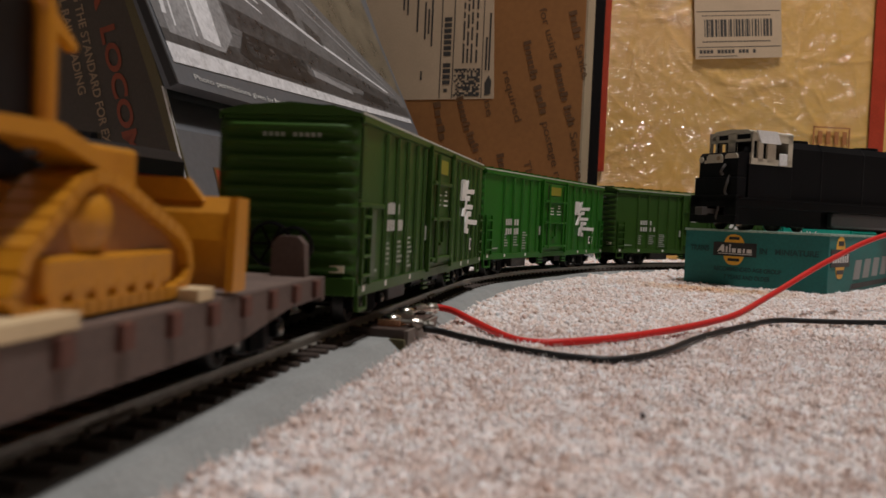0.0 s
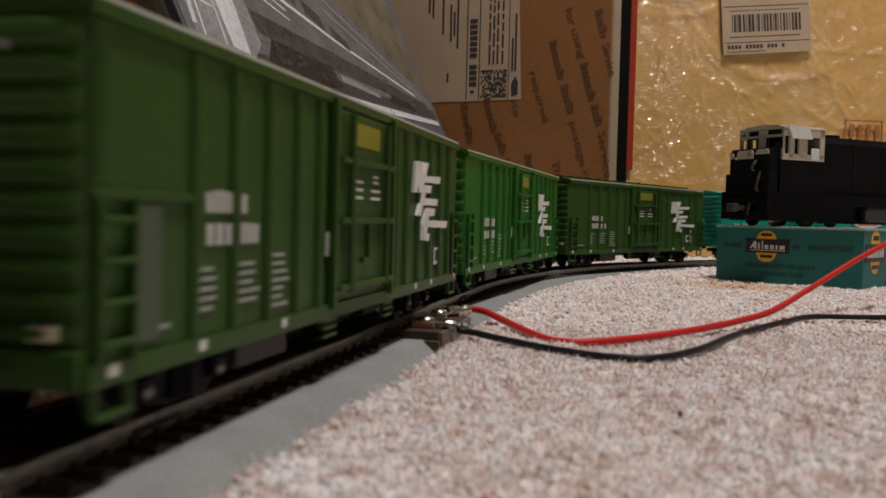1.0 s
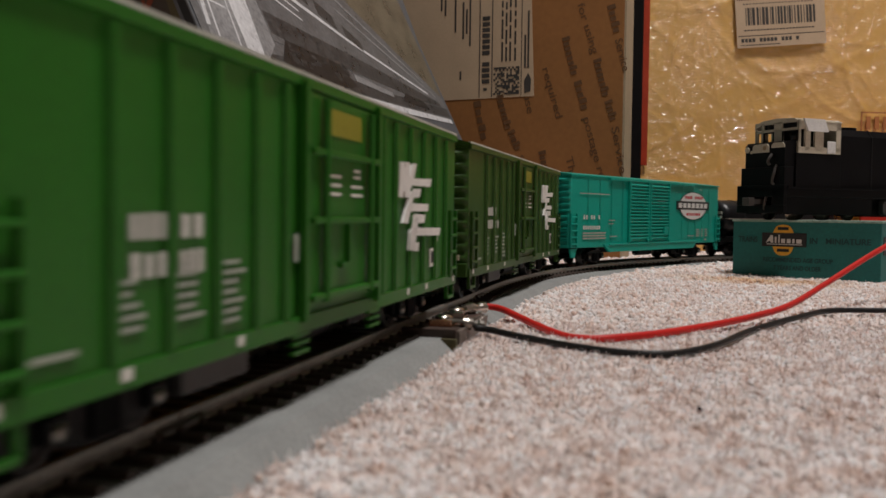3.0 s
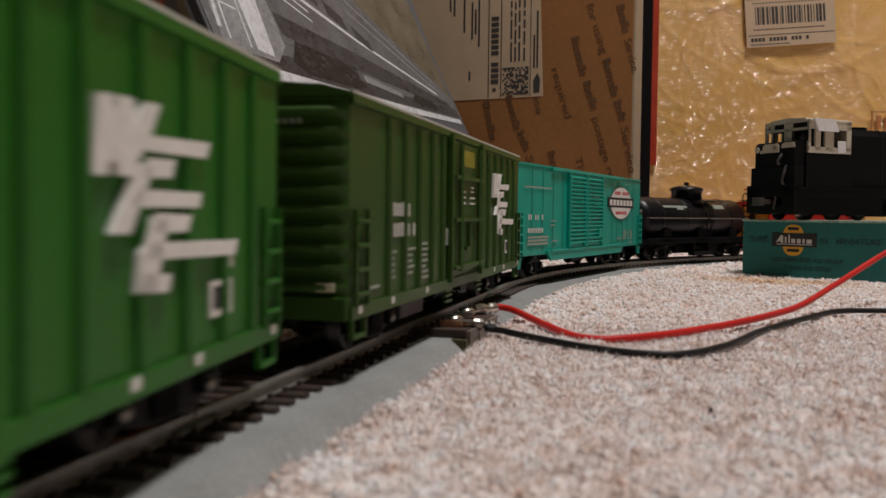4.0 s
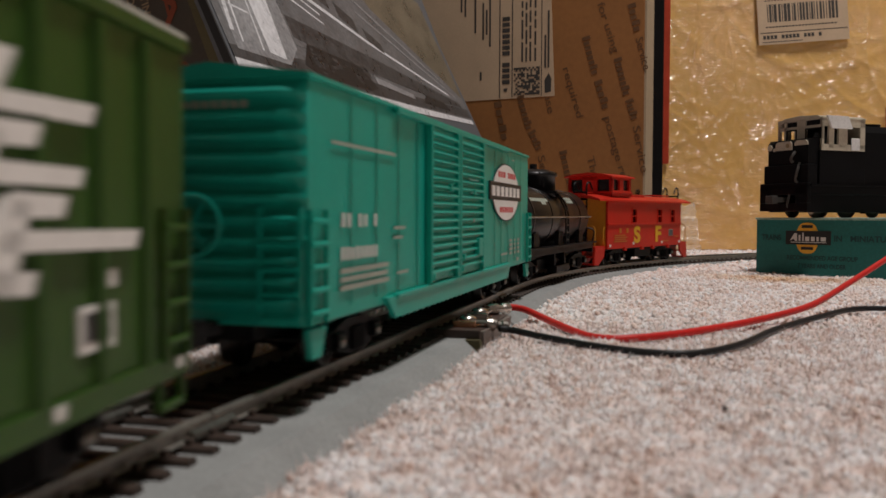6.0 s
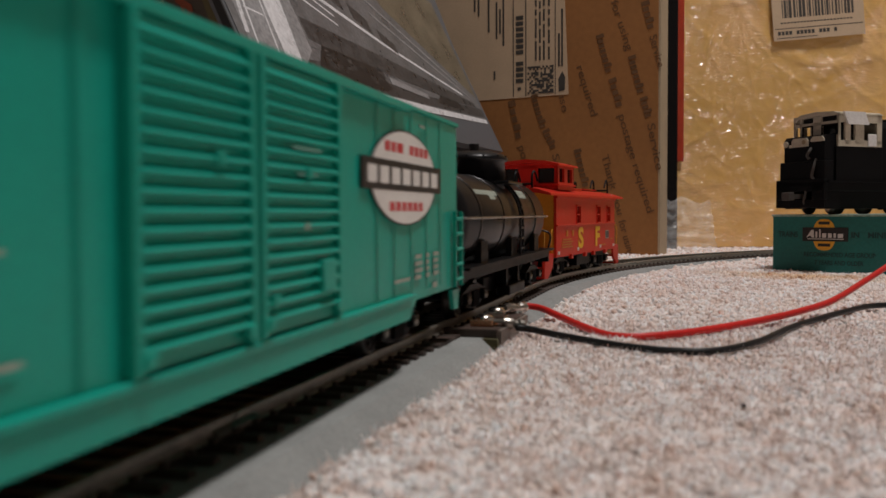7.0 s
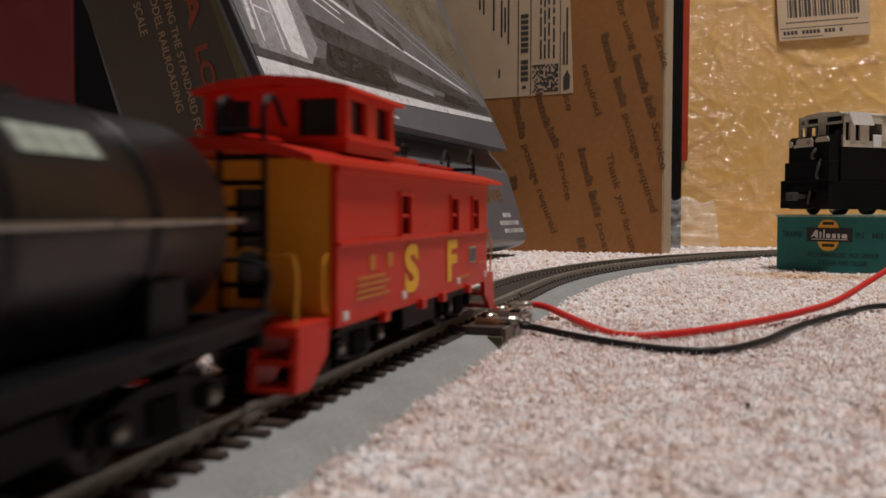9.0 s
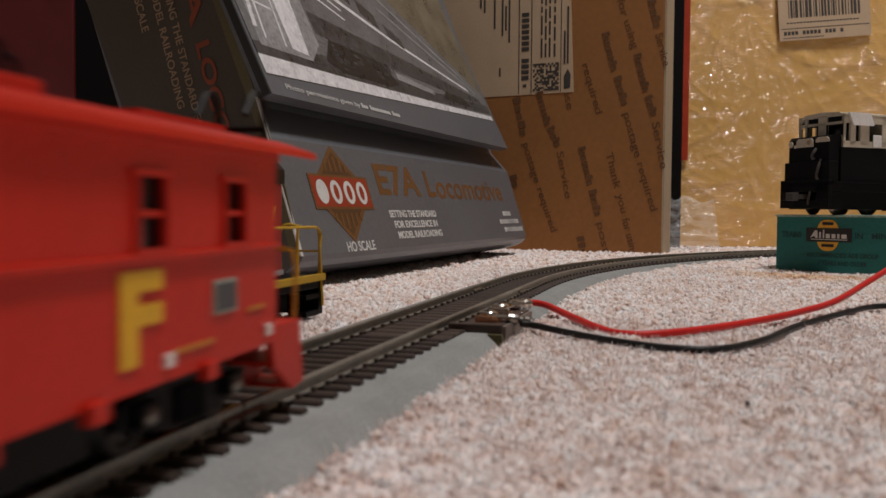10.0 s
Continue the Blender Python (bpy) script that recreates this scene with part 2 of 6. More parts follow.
def bm_rod(bm, p, q, r, seg=8, r2=None):
    p, q = Vector(p), Vector(q)
    d = q - p
    m = Matrix.Translation((p + q) / 2) @ d.to_track_quat("Z", "Y").to_matrix().to_4x4()
    bmesh.ops.create_cone(bm, cap_ends=True, segments=seg, radius1=r, radius2=r if r2 is None else r2, depth=d.length, matrix=m)
    return bm


def rod(p, q, r, seg=8, r2=None):
    return bm_rod(bmesh.new(), p, q, r, seg, r2)


def bm_prism(bm, pts, y0, y1, axis="y"):
    """A polygon of (a, b) carried from y0 to y1: axis y gives (a, y, b), x gives (y, a, b), z gives (a, b, y)."""
    def put(a, b, c):
        return (a, c, b) if axis == "y" else (c, a, b) if axis == "x" else (a, b, c)
    lo = [bm.verts.new(put(a, b, y0)) for a, b in pts]
    hi = [bm.verts.new(put(a, b, y1)) for a, b in pts]
    bm.faces.new(lo)
    bm.faces.new(hi[::-1])
    for i in range(len(pts)):
        j = (i + 1) % len(pts)
        bm.faces.new((lo[i], hi[i], hi[j], lo[j]))
    return bm


def prism(pts, y0, y1, axis="y"):
    return bm_prism(bmesh.new(), pts, y0, y1, axis)


def bm_tube(bm, pts, r, seg=8):
    """A round wire through the points, smoothed."""
    P = [Vector(p) for p in pts]
    P = [P[0] * 2 - P[1]] + P + [P[-1] * 2 - P[-2]]
    line = []
    for i in range(1, len(P) - 2):
        for k in range(6):
            t = k / 6
            a, b, c, d = P[i - 1:i + 3]
            line.append(0.5 * (2 * b + (c - a) * t + (2 * a - 5 * b + 4 * c - d) * t * t + (3 * b - a - 3 * c + d) * t ** 3))
    line.append(P[-2])
    rings = []
    side = None
    for i, p in enumerate(line):
        d = (line[min(i + 1, len(line) - 1)] - line[max(i - 1, 0)]).normalized()
        if side is None:
            side = d.cross(Vector((0, 0, 1))) if abs(d.z) < 0.95 else Vector((1, 0, 0))
        side = (side - d * side.dot(d)).normalized()
        up = side.cross(d)
        rings.append([bm.verts.new(p + r * (math.cos(a) * side + math.sin(a) * up))
                      for a in (2 * math.pi * k / seg for k in range(seg))])
    for a, b in zip(rings, rings[1:]):
        for k in range(seg):
            bm.faces.new((a[k], a[(k + 1) % seg], b[(k + 1) % seg], b[k]))
    bm.faces.new(rings[0][::-1])
    bm.faces.new(rings[-1])
    return bm


def bm_lathe(bm, profile, axis, seg=20, at=(0, 0, 0)):
    """A profile of (radius, length) turned round the axis x, y or z."""
    rings = []
    for r, h in profile:
        ring = []
        for k in range(seg):
            a = 2 * math.pi * k / seg
            c, s = r * math.cos(a), r * math.sin(a)
            v = (h, c, s) if axis == "x" else (s, h, c) if axis == "y" else (c, s, h)
            ring.append(bm.verts.new(Vector(v) + Vector(at)))
        rings.append(ring)
    for a, b in zip(rings, rings[1:]):
        for k in range(seg):
            bm.faces.new((a[k], a[(k + 1) % seg], b[(k + 1) % seg], b[k]))
    bm.faces.new(rings[0][::-1])
    bm.faces.new(rings[-1])
    return bm


def mesh_from(bm, name, material, smooth=False):
    bmesh.ops.recalc_face_normals(bm, faces=bm.faces)
    bm.transform(Matrix.Diagonal((0.001, 0.001, 0.001, 1)))
    for f in bm.faces:
        f.smooth = smooth
    me = bpy.data.meshes.new(name)
    bm.to_mesh(me)
    bm.free()
    me.materials.append(material)
    return me


def part(name, bm, material, parent, label="", smooth=False, m=None):
    ob = new(name, mesh_from(bm, name, material, smooth))
    ob.parent = parent
    if m is not None:
        ob.matrix_basis = m
    return tagged(ob, label)


def piece(name, mesh, parent, m):
    ob = new(name, mesh)
    ob.parent = parent
    ob.matrix_basis = m
    return ob


def thing(name, m, label, category, group=""):
    ob = new(name)
    ob.empty_display_size = 0.01
    ob.matrix_basis = m
    return tagged(ob, label, category, group)


def structure(name, bm, material, label, smooth=False):
    return tagged(new(name, mesh_from(bm, name, material, smooth)), label, "", "", "structure")


def bm_text(bm, words, height, m, space=1.0, fat=0.0):
    """Words in the built-in font as thin raised letters of this height, in the plane of m (x along the words, y up)."""
    cu = bpy.data.curves.new("words", "FONT")
    cu.body, cu.size, cu.extrude, cu.space_character, cu.offset = words, height * 1.38, 0.05, space, fat
    ob = bpy.data.objects.new("words", cu)
    scene.collection.objects.link(ob)
    me = bpy.data.meshes.new_from_object(ob.evaluated_get(bpy.context.evaluated_depsgraph_get()))
    bpy.data.objects.remove(ob)
    me.transform(m)
    bm.from_mesh(me)
    bpy.data.meshes.remove(me)
    return bm


def fitted(words, x0, x1, y0, height, plane, fat=0.0):
    """Words stretched to run from x0 to x1 on the base line y0 of a plane."""
    bm = bm_text(bmesh.new(), words, height, Matrix(), fat=fat)
    xs = [v.co.x for v in bm.verts]
    k = (x1 - x0) / (max(xs) - min(xs))
    lo = min(xs)
    bm.transform(plane @ Matrix.Translation((x0, y0, 0)) @ Matrix.Diagonal((k, 1, 1, 1)) @ Matrix.Translation((-lo, 0, 0)))
    return bm


def merge(*bms):
    out = bms[0]
    for b in bms[1:]:
        me = bpy.data.meshes.new("tmp")
        b.to_mesh(me)
        b.free()
        out.from_mesh(me)
        bpy.data.meshes.remove(me)
    return out


def letter_row(bm, x0, x1, z0, z1, y, count, rng, gap=0.25, skip=()):
    """Illegible lettering as upright bars on the side y."""
    w = (x1 - x0) / count
    for i in range(count):
        if i not in skip:
            bm_box(bm, x0 + i * w + w * gap / 2, x0 + (i + 1) * w - w * gap / 2, y - 0.08, y + 0.1, z0, z1 - rng.random() * 0.12 * (z1 - z0))
    return bm


# ---- the track: straight, curving to the right beyond and before, 22 inch radius ----
RAIL_TOP = 0.0045
TRACK_X, TRACK_Y, TRACK_TURN, CURVE_FAR, CURVE_NEAR, RADIUS = -0.0083, 0.24, 0.2785, 0.1365, -0.126, 0.56


def track(s, off=0.0):
    """Place (x, y) and heading (radians right of +y) at s metres along the centre line, off metres to its right."""
    h = TRACK_TURN
    c = min(max(s, CURVE_NEAR), CURVE_FAR)
    x, y = TRACK_X + c * math.sin(h), TRACK_Y + c * math.cos(h)
    if s != c:
        g = h + (s - c) / RADIUS
        x += RADIUS * (math.cos(h) - math.cos(g))
        y += RADIUS * (math.sin(g) - math.sin(h))
        h = g
    return x + off * math.cos(h), y - off * math.sin(h), h


def on_track(s, half):
    """The pose of a car centred at s with its trucks half metres to each side: x runs away along the track."""
    ax, ay, _ = track(s - half)
    bx, by, _ = track(s + half)
    return pose((ax + bx) / 2, (ay + by) / 2, RAIL_TOP, 0, 0, math.degrees(math.atan2(by - ay, bx - ax)))


def gone(t):
    """How far the train has come by t seconds, in metres."""
    return 0.118 * t + 0.00065 * t * t


# ---- the room ----
def carpet_height(x, y):
    """Level floor that dips to the bed of the track."""
    d = math.sqrt(float(np.min((TRACK_AT[:, 0] - x) ** 2 + (TRACK_AT[:, 1] - y) ** 2)))
    k = min(max((d - 0.0215) / 0.0085, 0), 1)
    return -0.0058 + 0.0058 * k * k * (3 - 2 * k)


TRACK_AT = np.array([track(-0.33 + i * 0.02)[:2] for i in range(60)])


def fibre_noise(x, y):
    return noise.noise(Vector((x * 320, y * 260, 0.3))) * 0.0009 + noise.noise(Vector((x * 60, y * 60, 7.0))) * 0.0008


def build_carpet():
    xs = np.concatenate([np.linspace(-2.2, -0.4, 10), np.arange(-0.38, 0.62, 0.005), np.linspace(0.64, 2.4, 10)])
    ys = np.concatenate([np.linspace(-1.9, -0.1, 10), np.arange(-0.08, 0.9, 0.005), np.linspace(0.92, 1.3, 5)])
    verts = [(x, y, carpet_height(x, y) - 0.0002 + fibre_noise(x, y)) for y in ys for x in xs]
    n = len(xs)
    faces = [(j * n + i, j * n + i + 1, (j + 1) * n + i + 1, (j + 1) * n + i) for j in range(len(ys) - 1) for i in range(n - 1)]
    me = bpy.data.meshes.new("floor")
    me.from_pydata(verts, [], faces)
    me.materials.append(CARPET)
    for p in me.polygons:
        p.use_smooth = True
    tagged(new("floor", me), "beige and cream cut pile carpet", "carpet", "", "structure")

    # the pile: bent tufts, denser and finer where the carpet comes near
    rng = np.random.default_rng(4)
    tv, tf = [], []
    for x0, x1, y0, y1, step, r in ((-0.07, 0.16, 0.055, 0.26, 0.00125, 0.00080), (-0.06, 0.34, 0.26, 0.52, 0.0019, 0.00120),
                                    (-0.16, 0.56, 0.52, 0.86, 0.0032, 0.0020), (0.16, 0.24, 0.15, 0.26, 0.0017, 0.0011)):
        for y in np.arange(y0, y1, step):
            for x in np.arange(x0, x1, step):
                px, py = x + rng.normal() * step * 0.35, y + rng.normal() * step * 0.35
                if px < TRACK_X + (py - TRACK_Y) * 0.33 - 0.19 or px > 0.58 * py + 0.09:
                    continue
                g = carpet_height(px, py)
                if g < -0.0046:
                    continue
                k = rng.uniform(0.75, 1.3)
                h = r * rng.uniform(0.8, 1.25) * k + 0.0005
                lx, ly = rng.normal(0, 0.55, 2) * r
                z = g - 0.0010 + fibre_noise(px, py)
                a = rng.uniform(0, 6.28)
                w = r * k * 0.85
                b = len(tv)
                c, s = math.cos(a) * w, math.sin(a) * w
                tv += [(px + c, py + s, z), (px - s, py + c, z), (px - c, py - s, z), (px + s, py - c, z),
                       (px + lx + c * 0.8, py + ly + s * 0.8, z + h * 0.7), (px + lx - s * 0.8, py + ly + c * 0.8, z + h * 0.75),
                       (px + lx - c * 0.8, py + ly - s * 0.8, z + h * 0.7), (px + lx + s * 0.8, py + ly - c * 0.8, z + h * 0.65),
                       (px + lx * 1.4, py + ly * 1.4, z + h)]
                tf += [(b, b + 1, b + 5, b + 4), (b + 1, b + 2, b + 6, b + 5), (b + 2, b + 3, b + 7, b + 6), (b + 3, b, b + 4, b + 7),
                       (b + 4, b + 5, b + 8), (b + 5, b + 6, b + 8), (b + 6, b + 7, b + 8), (b + 7, b + 4, b + 8)]
    # loose fibre ends standing out of the tufts
    for x0, x1, y0, y1, count in ((-0.07, 0.17, 0.055, 0.27, 60000), (-0.06, 0.34, 0.27, 0.52, 45000)):
        ps = np.stack([rng.uniform(x0, x1, count), rng.uniform(y0, y1, count)], -1)
        for px, py in ps:
            if px < TRACK_X + (py - TRACK_Y) * 0.33 - 0.05 or px > 0.58 * py + 0.09:
                continue
            g = carpet_height(px, py)
            if g < -0.0040:
                continue
            a, t = rng.uniform(0, 6.28), rng.uniform(0.3, 1.2)
            ln = rng.uniform(0.0010, 0.0022)
            dx, dy, dz = math.cos(a) * math.cos(t) * ln, math.sin(a) * math.cos(t) * ln, math.sin(t) * ln
            wx, wy = -math.sin(a) * 0.00012, math.cos(a) * 0.00012
            z = g - 0.0002 + fibre_noise(px, py)
            b = len(tv)
            tv += [(px - wx, py - wy, z), (px + wx, py + wy, z), (px + dx + wx * 0.4, py + dy + wy * 0.4, z + dz), (px + dx - wx * 0.4, py + dy - wy * 0.4, z + dz)]
            tf.append((b, b + 1, b + 2, b + 3))
    me = bpy.data.meshes.new("carpet_pile")
    me.from_pydata(tv, [], tf)
    me.materials.append(CARPET)
    me.polygons.foreach_set("use_smooth", np.ones(len(me.polygons), dtype=bool))
    tagged(new("carpet_pile", me), "short uneven tufts of beige carpet", "carpet", "", "stuff")


build_carpet()
structure("wall_far", box(-2200, 2400, 1250, 1300, -20, 2450), WALL, "plain beige painted wall")
structure("wall_near", box(-2200, 2400, -1900, -1850, -20, 2450), WALL, "plain beige painted wall")
structure("wall_side", box(-2250, -2200, -1900, 1300, -20, 2450), WALL, "plain beige painted wall")
structure("wall_other_side", box(2400, 2450, -1900, 1300, -20, 2450), WALL, "plain beige painted wall")
structure("ceiling", box(-2250, 2450, -1900, 1300, 2450, 2500), CEILING, "plain white ceiling")


# ---- track parts ----
def sweep(profile, s0, s1, step=0.006):
    """A closed profile of (offset, height) in millimetres carried along the track."""
    bm = bmesh.new()
    rings = []
    k = max(2, int((s1 - s0) / step))
    for i in range(k + 1):
        s = s0 + (s1 - s0) * i / k
        ring = []
        for off, z in profile:
            x, y, _ = track(s, off / 1000)
            ring.append(bm.verts.new((x * 1000, y * 1000, z)))
        rings.append(ring)
    n = len(profile)
    for a, b in zip(rings, rings[1:]):
        for i in range(n):
            bm.faces.new((a[i], a[(i + 1) % n], b[(i + 1) % n], b[i]))
    bm.faces.new(rings[0])
    bm.faces.new(rings[-1][::-1])
    return bm


TIE_STEP = 0.00625


def build_track():
    line = thing("railway_track", Matrix(), "brown plastic ties with dull metal rails on a grey foam bed", "track")
    part("roadbed", sweep([(-27, -5.5), (-20.5, 0.9), (20.5, 0.9), (27.5, -5.2), (27, -6.5), (-27, -6.5)], -0.32, 1.0), FOAM, line,
         "grey foam roadbed with sloping shoulders")
    head = [(-0.95, 2.0), (-0.25, 2.25), (-0.25, 3.7), (-0.6, 3.95), (-0.6, 4.35), (-0.45, 4.5), (0.45, 4.5), (0.6, 4.35), (0.6, 3.95),
            (0.25, 3.7), (0.25, 2.25), (0.95, 2.0)]
    cuts = (-0.32, -0.1145, 0.1035, 0.45, 1.0)
    for side in (-8.85, 8.85):
        for a, b in zip(cuts, cuts[1:]):
            part("rail", sweep([(side + o, z) for o, z in head], a + 0.0003, b - 0.0003), RAIL, line)
        for c in cuts[1:-1]:
            part("rail_joiner", sweep([(side - 1.3, 1.95), (side - 1.3, 2.8), (side - 0.5, 3.3), (side + 0.5, 3.3), (side + 1.3, 2.8),
                                       (side + 1.3, 1.95)], c - 0.006, c + 0.006, 0.004), STEEL, line)
    # moulded ties with spike heads, one mesh shared by all
    bm = bm_prism(bmesh.new(), [(-1.15, 0.0), (-1.0, 1.5), (-0.7, 1.9), (0.7, 1.9), (1.0, 1.5), (1.15, 0.0)], -14.4, 14.4)
    for y in (-8.85, 8.85):
        for d in (-1.45, 1.45):
            bm_box(bm, -0.55, 0.55, y + d - 0.45, y + d + 0.45, 1.9, 2.65)
    tie = mesh_from(bm, "tie", TIE)
    rng = random.Random(3)
    s = -0.235
    while s < 0.70:
        if not -0.021 < s < 0.075:
            x, y, h = track(s)
            piece("tie", tie, line, pose(x, y, 0, 0, 0, 90 - math.degrees(h) + rng.uniform(-0.6, 0.6)))
        s += TIE_STEP
    for s in [0.78 + 0.0069 * i for i in range(28)]:
        x, y, h = track(s)
        piece("tie", tie, line, pose(x, y, 0, 0, 0, 90 - math.degrees(h)))
    # the terminal section has its ties joined by a solid plate
    part("terminal_plate", sweep([(-14.4, 0), (-14.4, 1.6), (14.4, 1.6), (14.4, 0)], -0.022, 0.078), TERMINAL, line,
         "solid brown plate between the ties")
    for i in range(14):
        x, y, h = track(-0.021 + 0.0072 * i)
        piece("tie", tie, line, pose(x, y, 0, 0, 0, 90 - math.degrees(h)))


build_track()


def build_terminal():
    """The wire terminal beside the track, its screws and lugs, in the track's own directions."""
    x, y, h = track(0.0)
    m = pose(x, y, 0, 0, 0, 90 - math.degrees(h))
    t = thing("wire_terminal", m, "brown plastic track terminal with two metal screws", "terminal")
    part("block", prism([(-2, -24), (-2, -13.5), (44, -13.5), (38, -24)], -0.5, 3.0, "z"), TERMINAL, t)
    part("apron", box(-2.6, 0.2, -24.2, -9.5, 0.2, 3.2, 0.25), TERMINAL, t)
    part("side_plate", prism([(-2, -5.0), (-2, 2.8), (37, 2.8), (30, -5.0)], -25.2, -24.1), surface("taupe_plastic", (0.16, 0.13, 0.11), 0.5), t)
    part("wedge", prism([(-13, 0.8), (-24.6, 0.8), (-25.6, -5.8)], -4.6, -2.7, "x"), OLIVE_FOAM, t, "olive foam wedge")
    copper = surface_once("copper_plate", (0.75, 0.42, 0.25), 0.25, 0.9)
    for sx, sy, mat in ((6.8, -18.6, copper), (26.5, -17.6, CHROME)):
        bm = bm_lathe(bmesh.new(), [(1.1, 2.8), (1.1, 4.4), (2.6, 4.5), (2.6, 5.1), (2.1, 5.7), (1.0, 6.1), (0.05, 6.2)], "z", 18, (sx, sy, 0))
        screw = part("screw", bm, CHROME, t, "bright metal screw head", True)
        part("slot", box(sx - 1.9, sx + 1.9, sy - 0.3, sy + 0.3, 5.95, 6.3), BLACK_INK, screw)
        part("clamp", box(sx - 3.6, sx + 3.6, sy - 3.1, sy + 3.1, 3.0, 3.6, 0.15), mat, t, "bent metal clamp plate")
        part("clamp_lip", box(sx - 3.6, sx - 2.9, sy - 3.1, sy + 3.1, 3.0, 4.8, 0.15), mat, t)
        part("tab", box(sx + 4.2, sx + 9.4, sy - 1.4, sy + 4.6, 3.0, 3.5, 0.12), STEEL, t)
    def lug(p, q, r, mat):
        """A spade lug: flat fork under the screw, crimped barrel towards the wire."""
        p, q = Vector(p), Vector(q)
        d = (q - p).normalized()
        bm = bmesh.new()
        prof = [(0.0, 0.75), (0.25, 1.0), (0.45, 1.0), (0.55, 0.72), (0.7, 0.72), (0.78, 1.05), (1.0, 1.05)]
        for (a, ra), (b, rb) in zip(prof, prof[1:]):
            bm_rod(bm, p.lerp(q, a), p.lerp(q, b), r * ra, 12, r * rb)
        part("lug_barrel", bm, mat, t, "crimped metal lug", False)
    part("lug_fork", box(23.4, 35, -20.2, -15.4, 4.3, 4.9, 0.15), CHROME, t)
    lug((34, -18.4, 4.7), (43, -22.8, 4.4), 1.7, CHROME)
    part("lug_fork", box(4.6, 9.2, -25.0, -16.4, 4.0, 4.6, 0.15), STEEL, t)
    lug((7.6, -23.6, 3.9), (10.6, -28.6, 2.7), 1.6, STEEL)


build_terminal()


def build_wires():
    w = thing("red_wire", Matrix(), "red insulated wire lying on the carpet and lifting clear", "wire")
    part("insulation", bm_tube(bmesh.new(), [(25, 283, 4.2), (31, 280, 3.6), (36, 266, 2.2), (40.5, 246, 1.4), (45, 234.5, 0.9), (53.5, 232, 1.0), (71, 239.5, 1.6),
                                             (90, 254, 2.2), (109, 271, 3.0), (128, 290, 4.6), (150, 312, 10.0), (186, 338, 23.0), (222, 360, 33.5),
                                             (290, 390, 46), (380, 420, 50), (520, 450, 30), (700, 470, 3)], 1.05, 10), WIRE_RED, w, "", True)
    w = thing("black_wire", Matrix(), "black insulated wire lying on the carpet", "wire")
    part("insulation", bm_tube(bmesh.new(), [(20, 240, 2.6), (24, 238.5, 2.2), (31, 230, 1.6), (42.5, 214, 1.4), (53.5, 205, 1.3), (64, 205, 1.3), (79, 219, 1.5),
                                             (99, 248, 1.5), (125, 277, 2.0), (146, 298, 2.0), (168, 300, 2.0), (190, 304, 2.0), (240, 320, 2.0), (330, 345, 2),
                                             (520, 380, 2), (700, 400, 2)], 0.92, 10), WIRE_BLACK, w, "", True)


build_wires()


# ---- rolling stock: x along the car away from the camera, y to its left, z over the rails, millimetres ----
TRUCK_PARTS = []
CARS = []


def truck(parent, x, material=None, bright=False):
    mat = material or BLACK
    tr = part("truck", merge(box(-3.2, 3.2, -9, 9, 4.2, 7.0, 0.3), rod((0, 0, 6), (0, 0, 9), 3, 10)), mat, parent, "", False, pose(x / 1000, 0, 0))
    for side in (-1, 1):
        y = side * 11.4
        bm = bm_prism(bmesh.new(), [(-14.6, 6.6), (-14.8, 4.0), (-11, 4.0), (-8.2, 2.6), (-3, 1.8), (3, 1.8), (8.2, 2.6), (11, 4.0), (14.8, 4.0), (14.6, 6.6),
                                    (10, 7.4), (5, 8.6), (-5, 8.6), (-10, 7.4)], y - 0.9, y + 0.9)
        for a in (-10.2, 10.2):
            bm_box(bm, a - 2.0, a + 2.0, y - 1.5 * (side < 0) - 0.6, y + 1.5 * (side > 0) + 0.6, 3.6, 6.6, 0.3)
        for a in (-2.2, 0, 2.2):
            bm_rod(bm, (a, y + side * 1.1, 2.4), (a, y + side * 1.1, 6.8), 0.9, 6)
        sf = part("sideframe", bm, mat, tr)
        for a in (-10.2, 10.2):
            part("axle_end", bm_lathe(bmesh.new(), [(1.1, y + side * 1.9), (1.0, y + side * 2.4), (0.1, y + side * 2.7)], "y", 10, (a, 0, 4.9)), STEEL, sf, "", True)
    for a in (-10.2, 10.2):
        bm = rod((0, -9.6, 0), (0, 9.6, 0), 0.9, 8)
        for side in (-1, 1):
            bm_lathe(bm, [(1.2, side * 6.3), (5.5, side * 6.9), (5.5, side * 7.7), (4.85, side * 8.0), (4.8, side * 9.9), (4.2, side * 10.1), (3.6, side * 9.6),
                          (1.4, side * 9.5), (1.0, side * 10.0)], "y", 20)
            for k in range(4):
                c = math.radians(90 * k + 20)
                bm_box(bm, 2.4 * math.cos(c) - 0.5, 2.4 * math.cos(c) + 0.5, side * 9.8 - 0.25, side * 9.8 + 0.25, 2.4 * math.sin(c) - 0.5, 2.4 * math.sin(c) + 0.5)
        ws = part("wheelset", bm, STEEL if bright else surface_once("blackened_wheel", (0.035, 0.033, 0.032), 0.35, 0.8), tr, "", True,
                  pose(a / 1000, 0, 0.0048))
        TRUCK_PARTS.append((ws, a / 1000))
    return tr


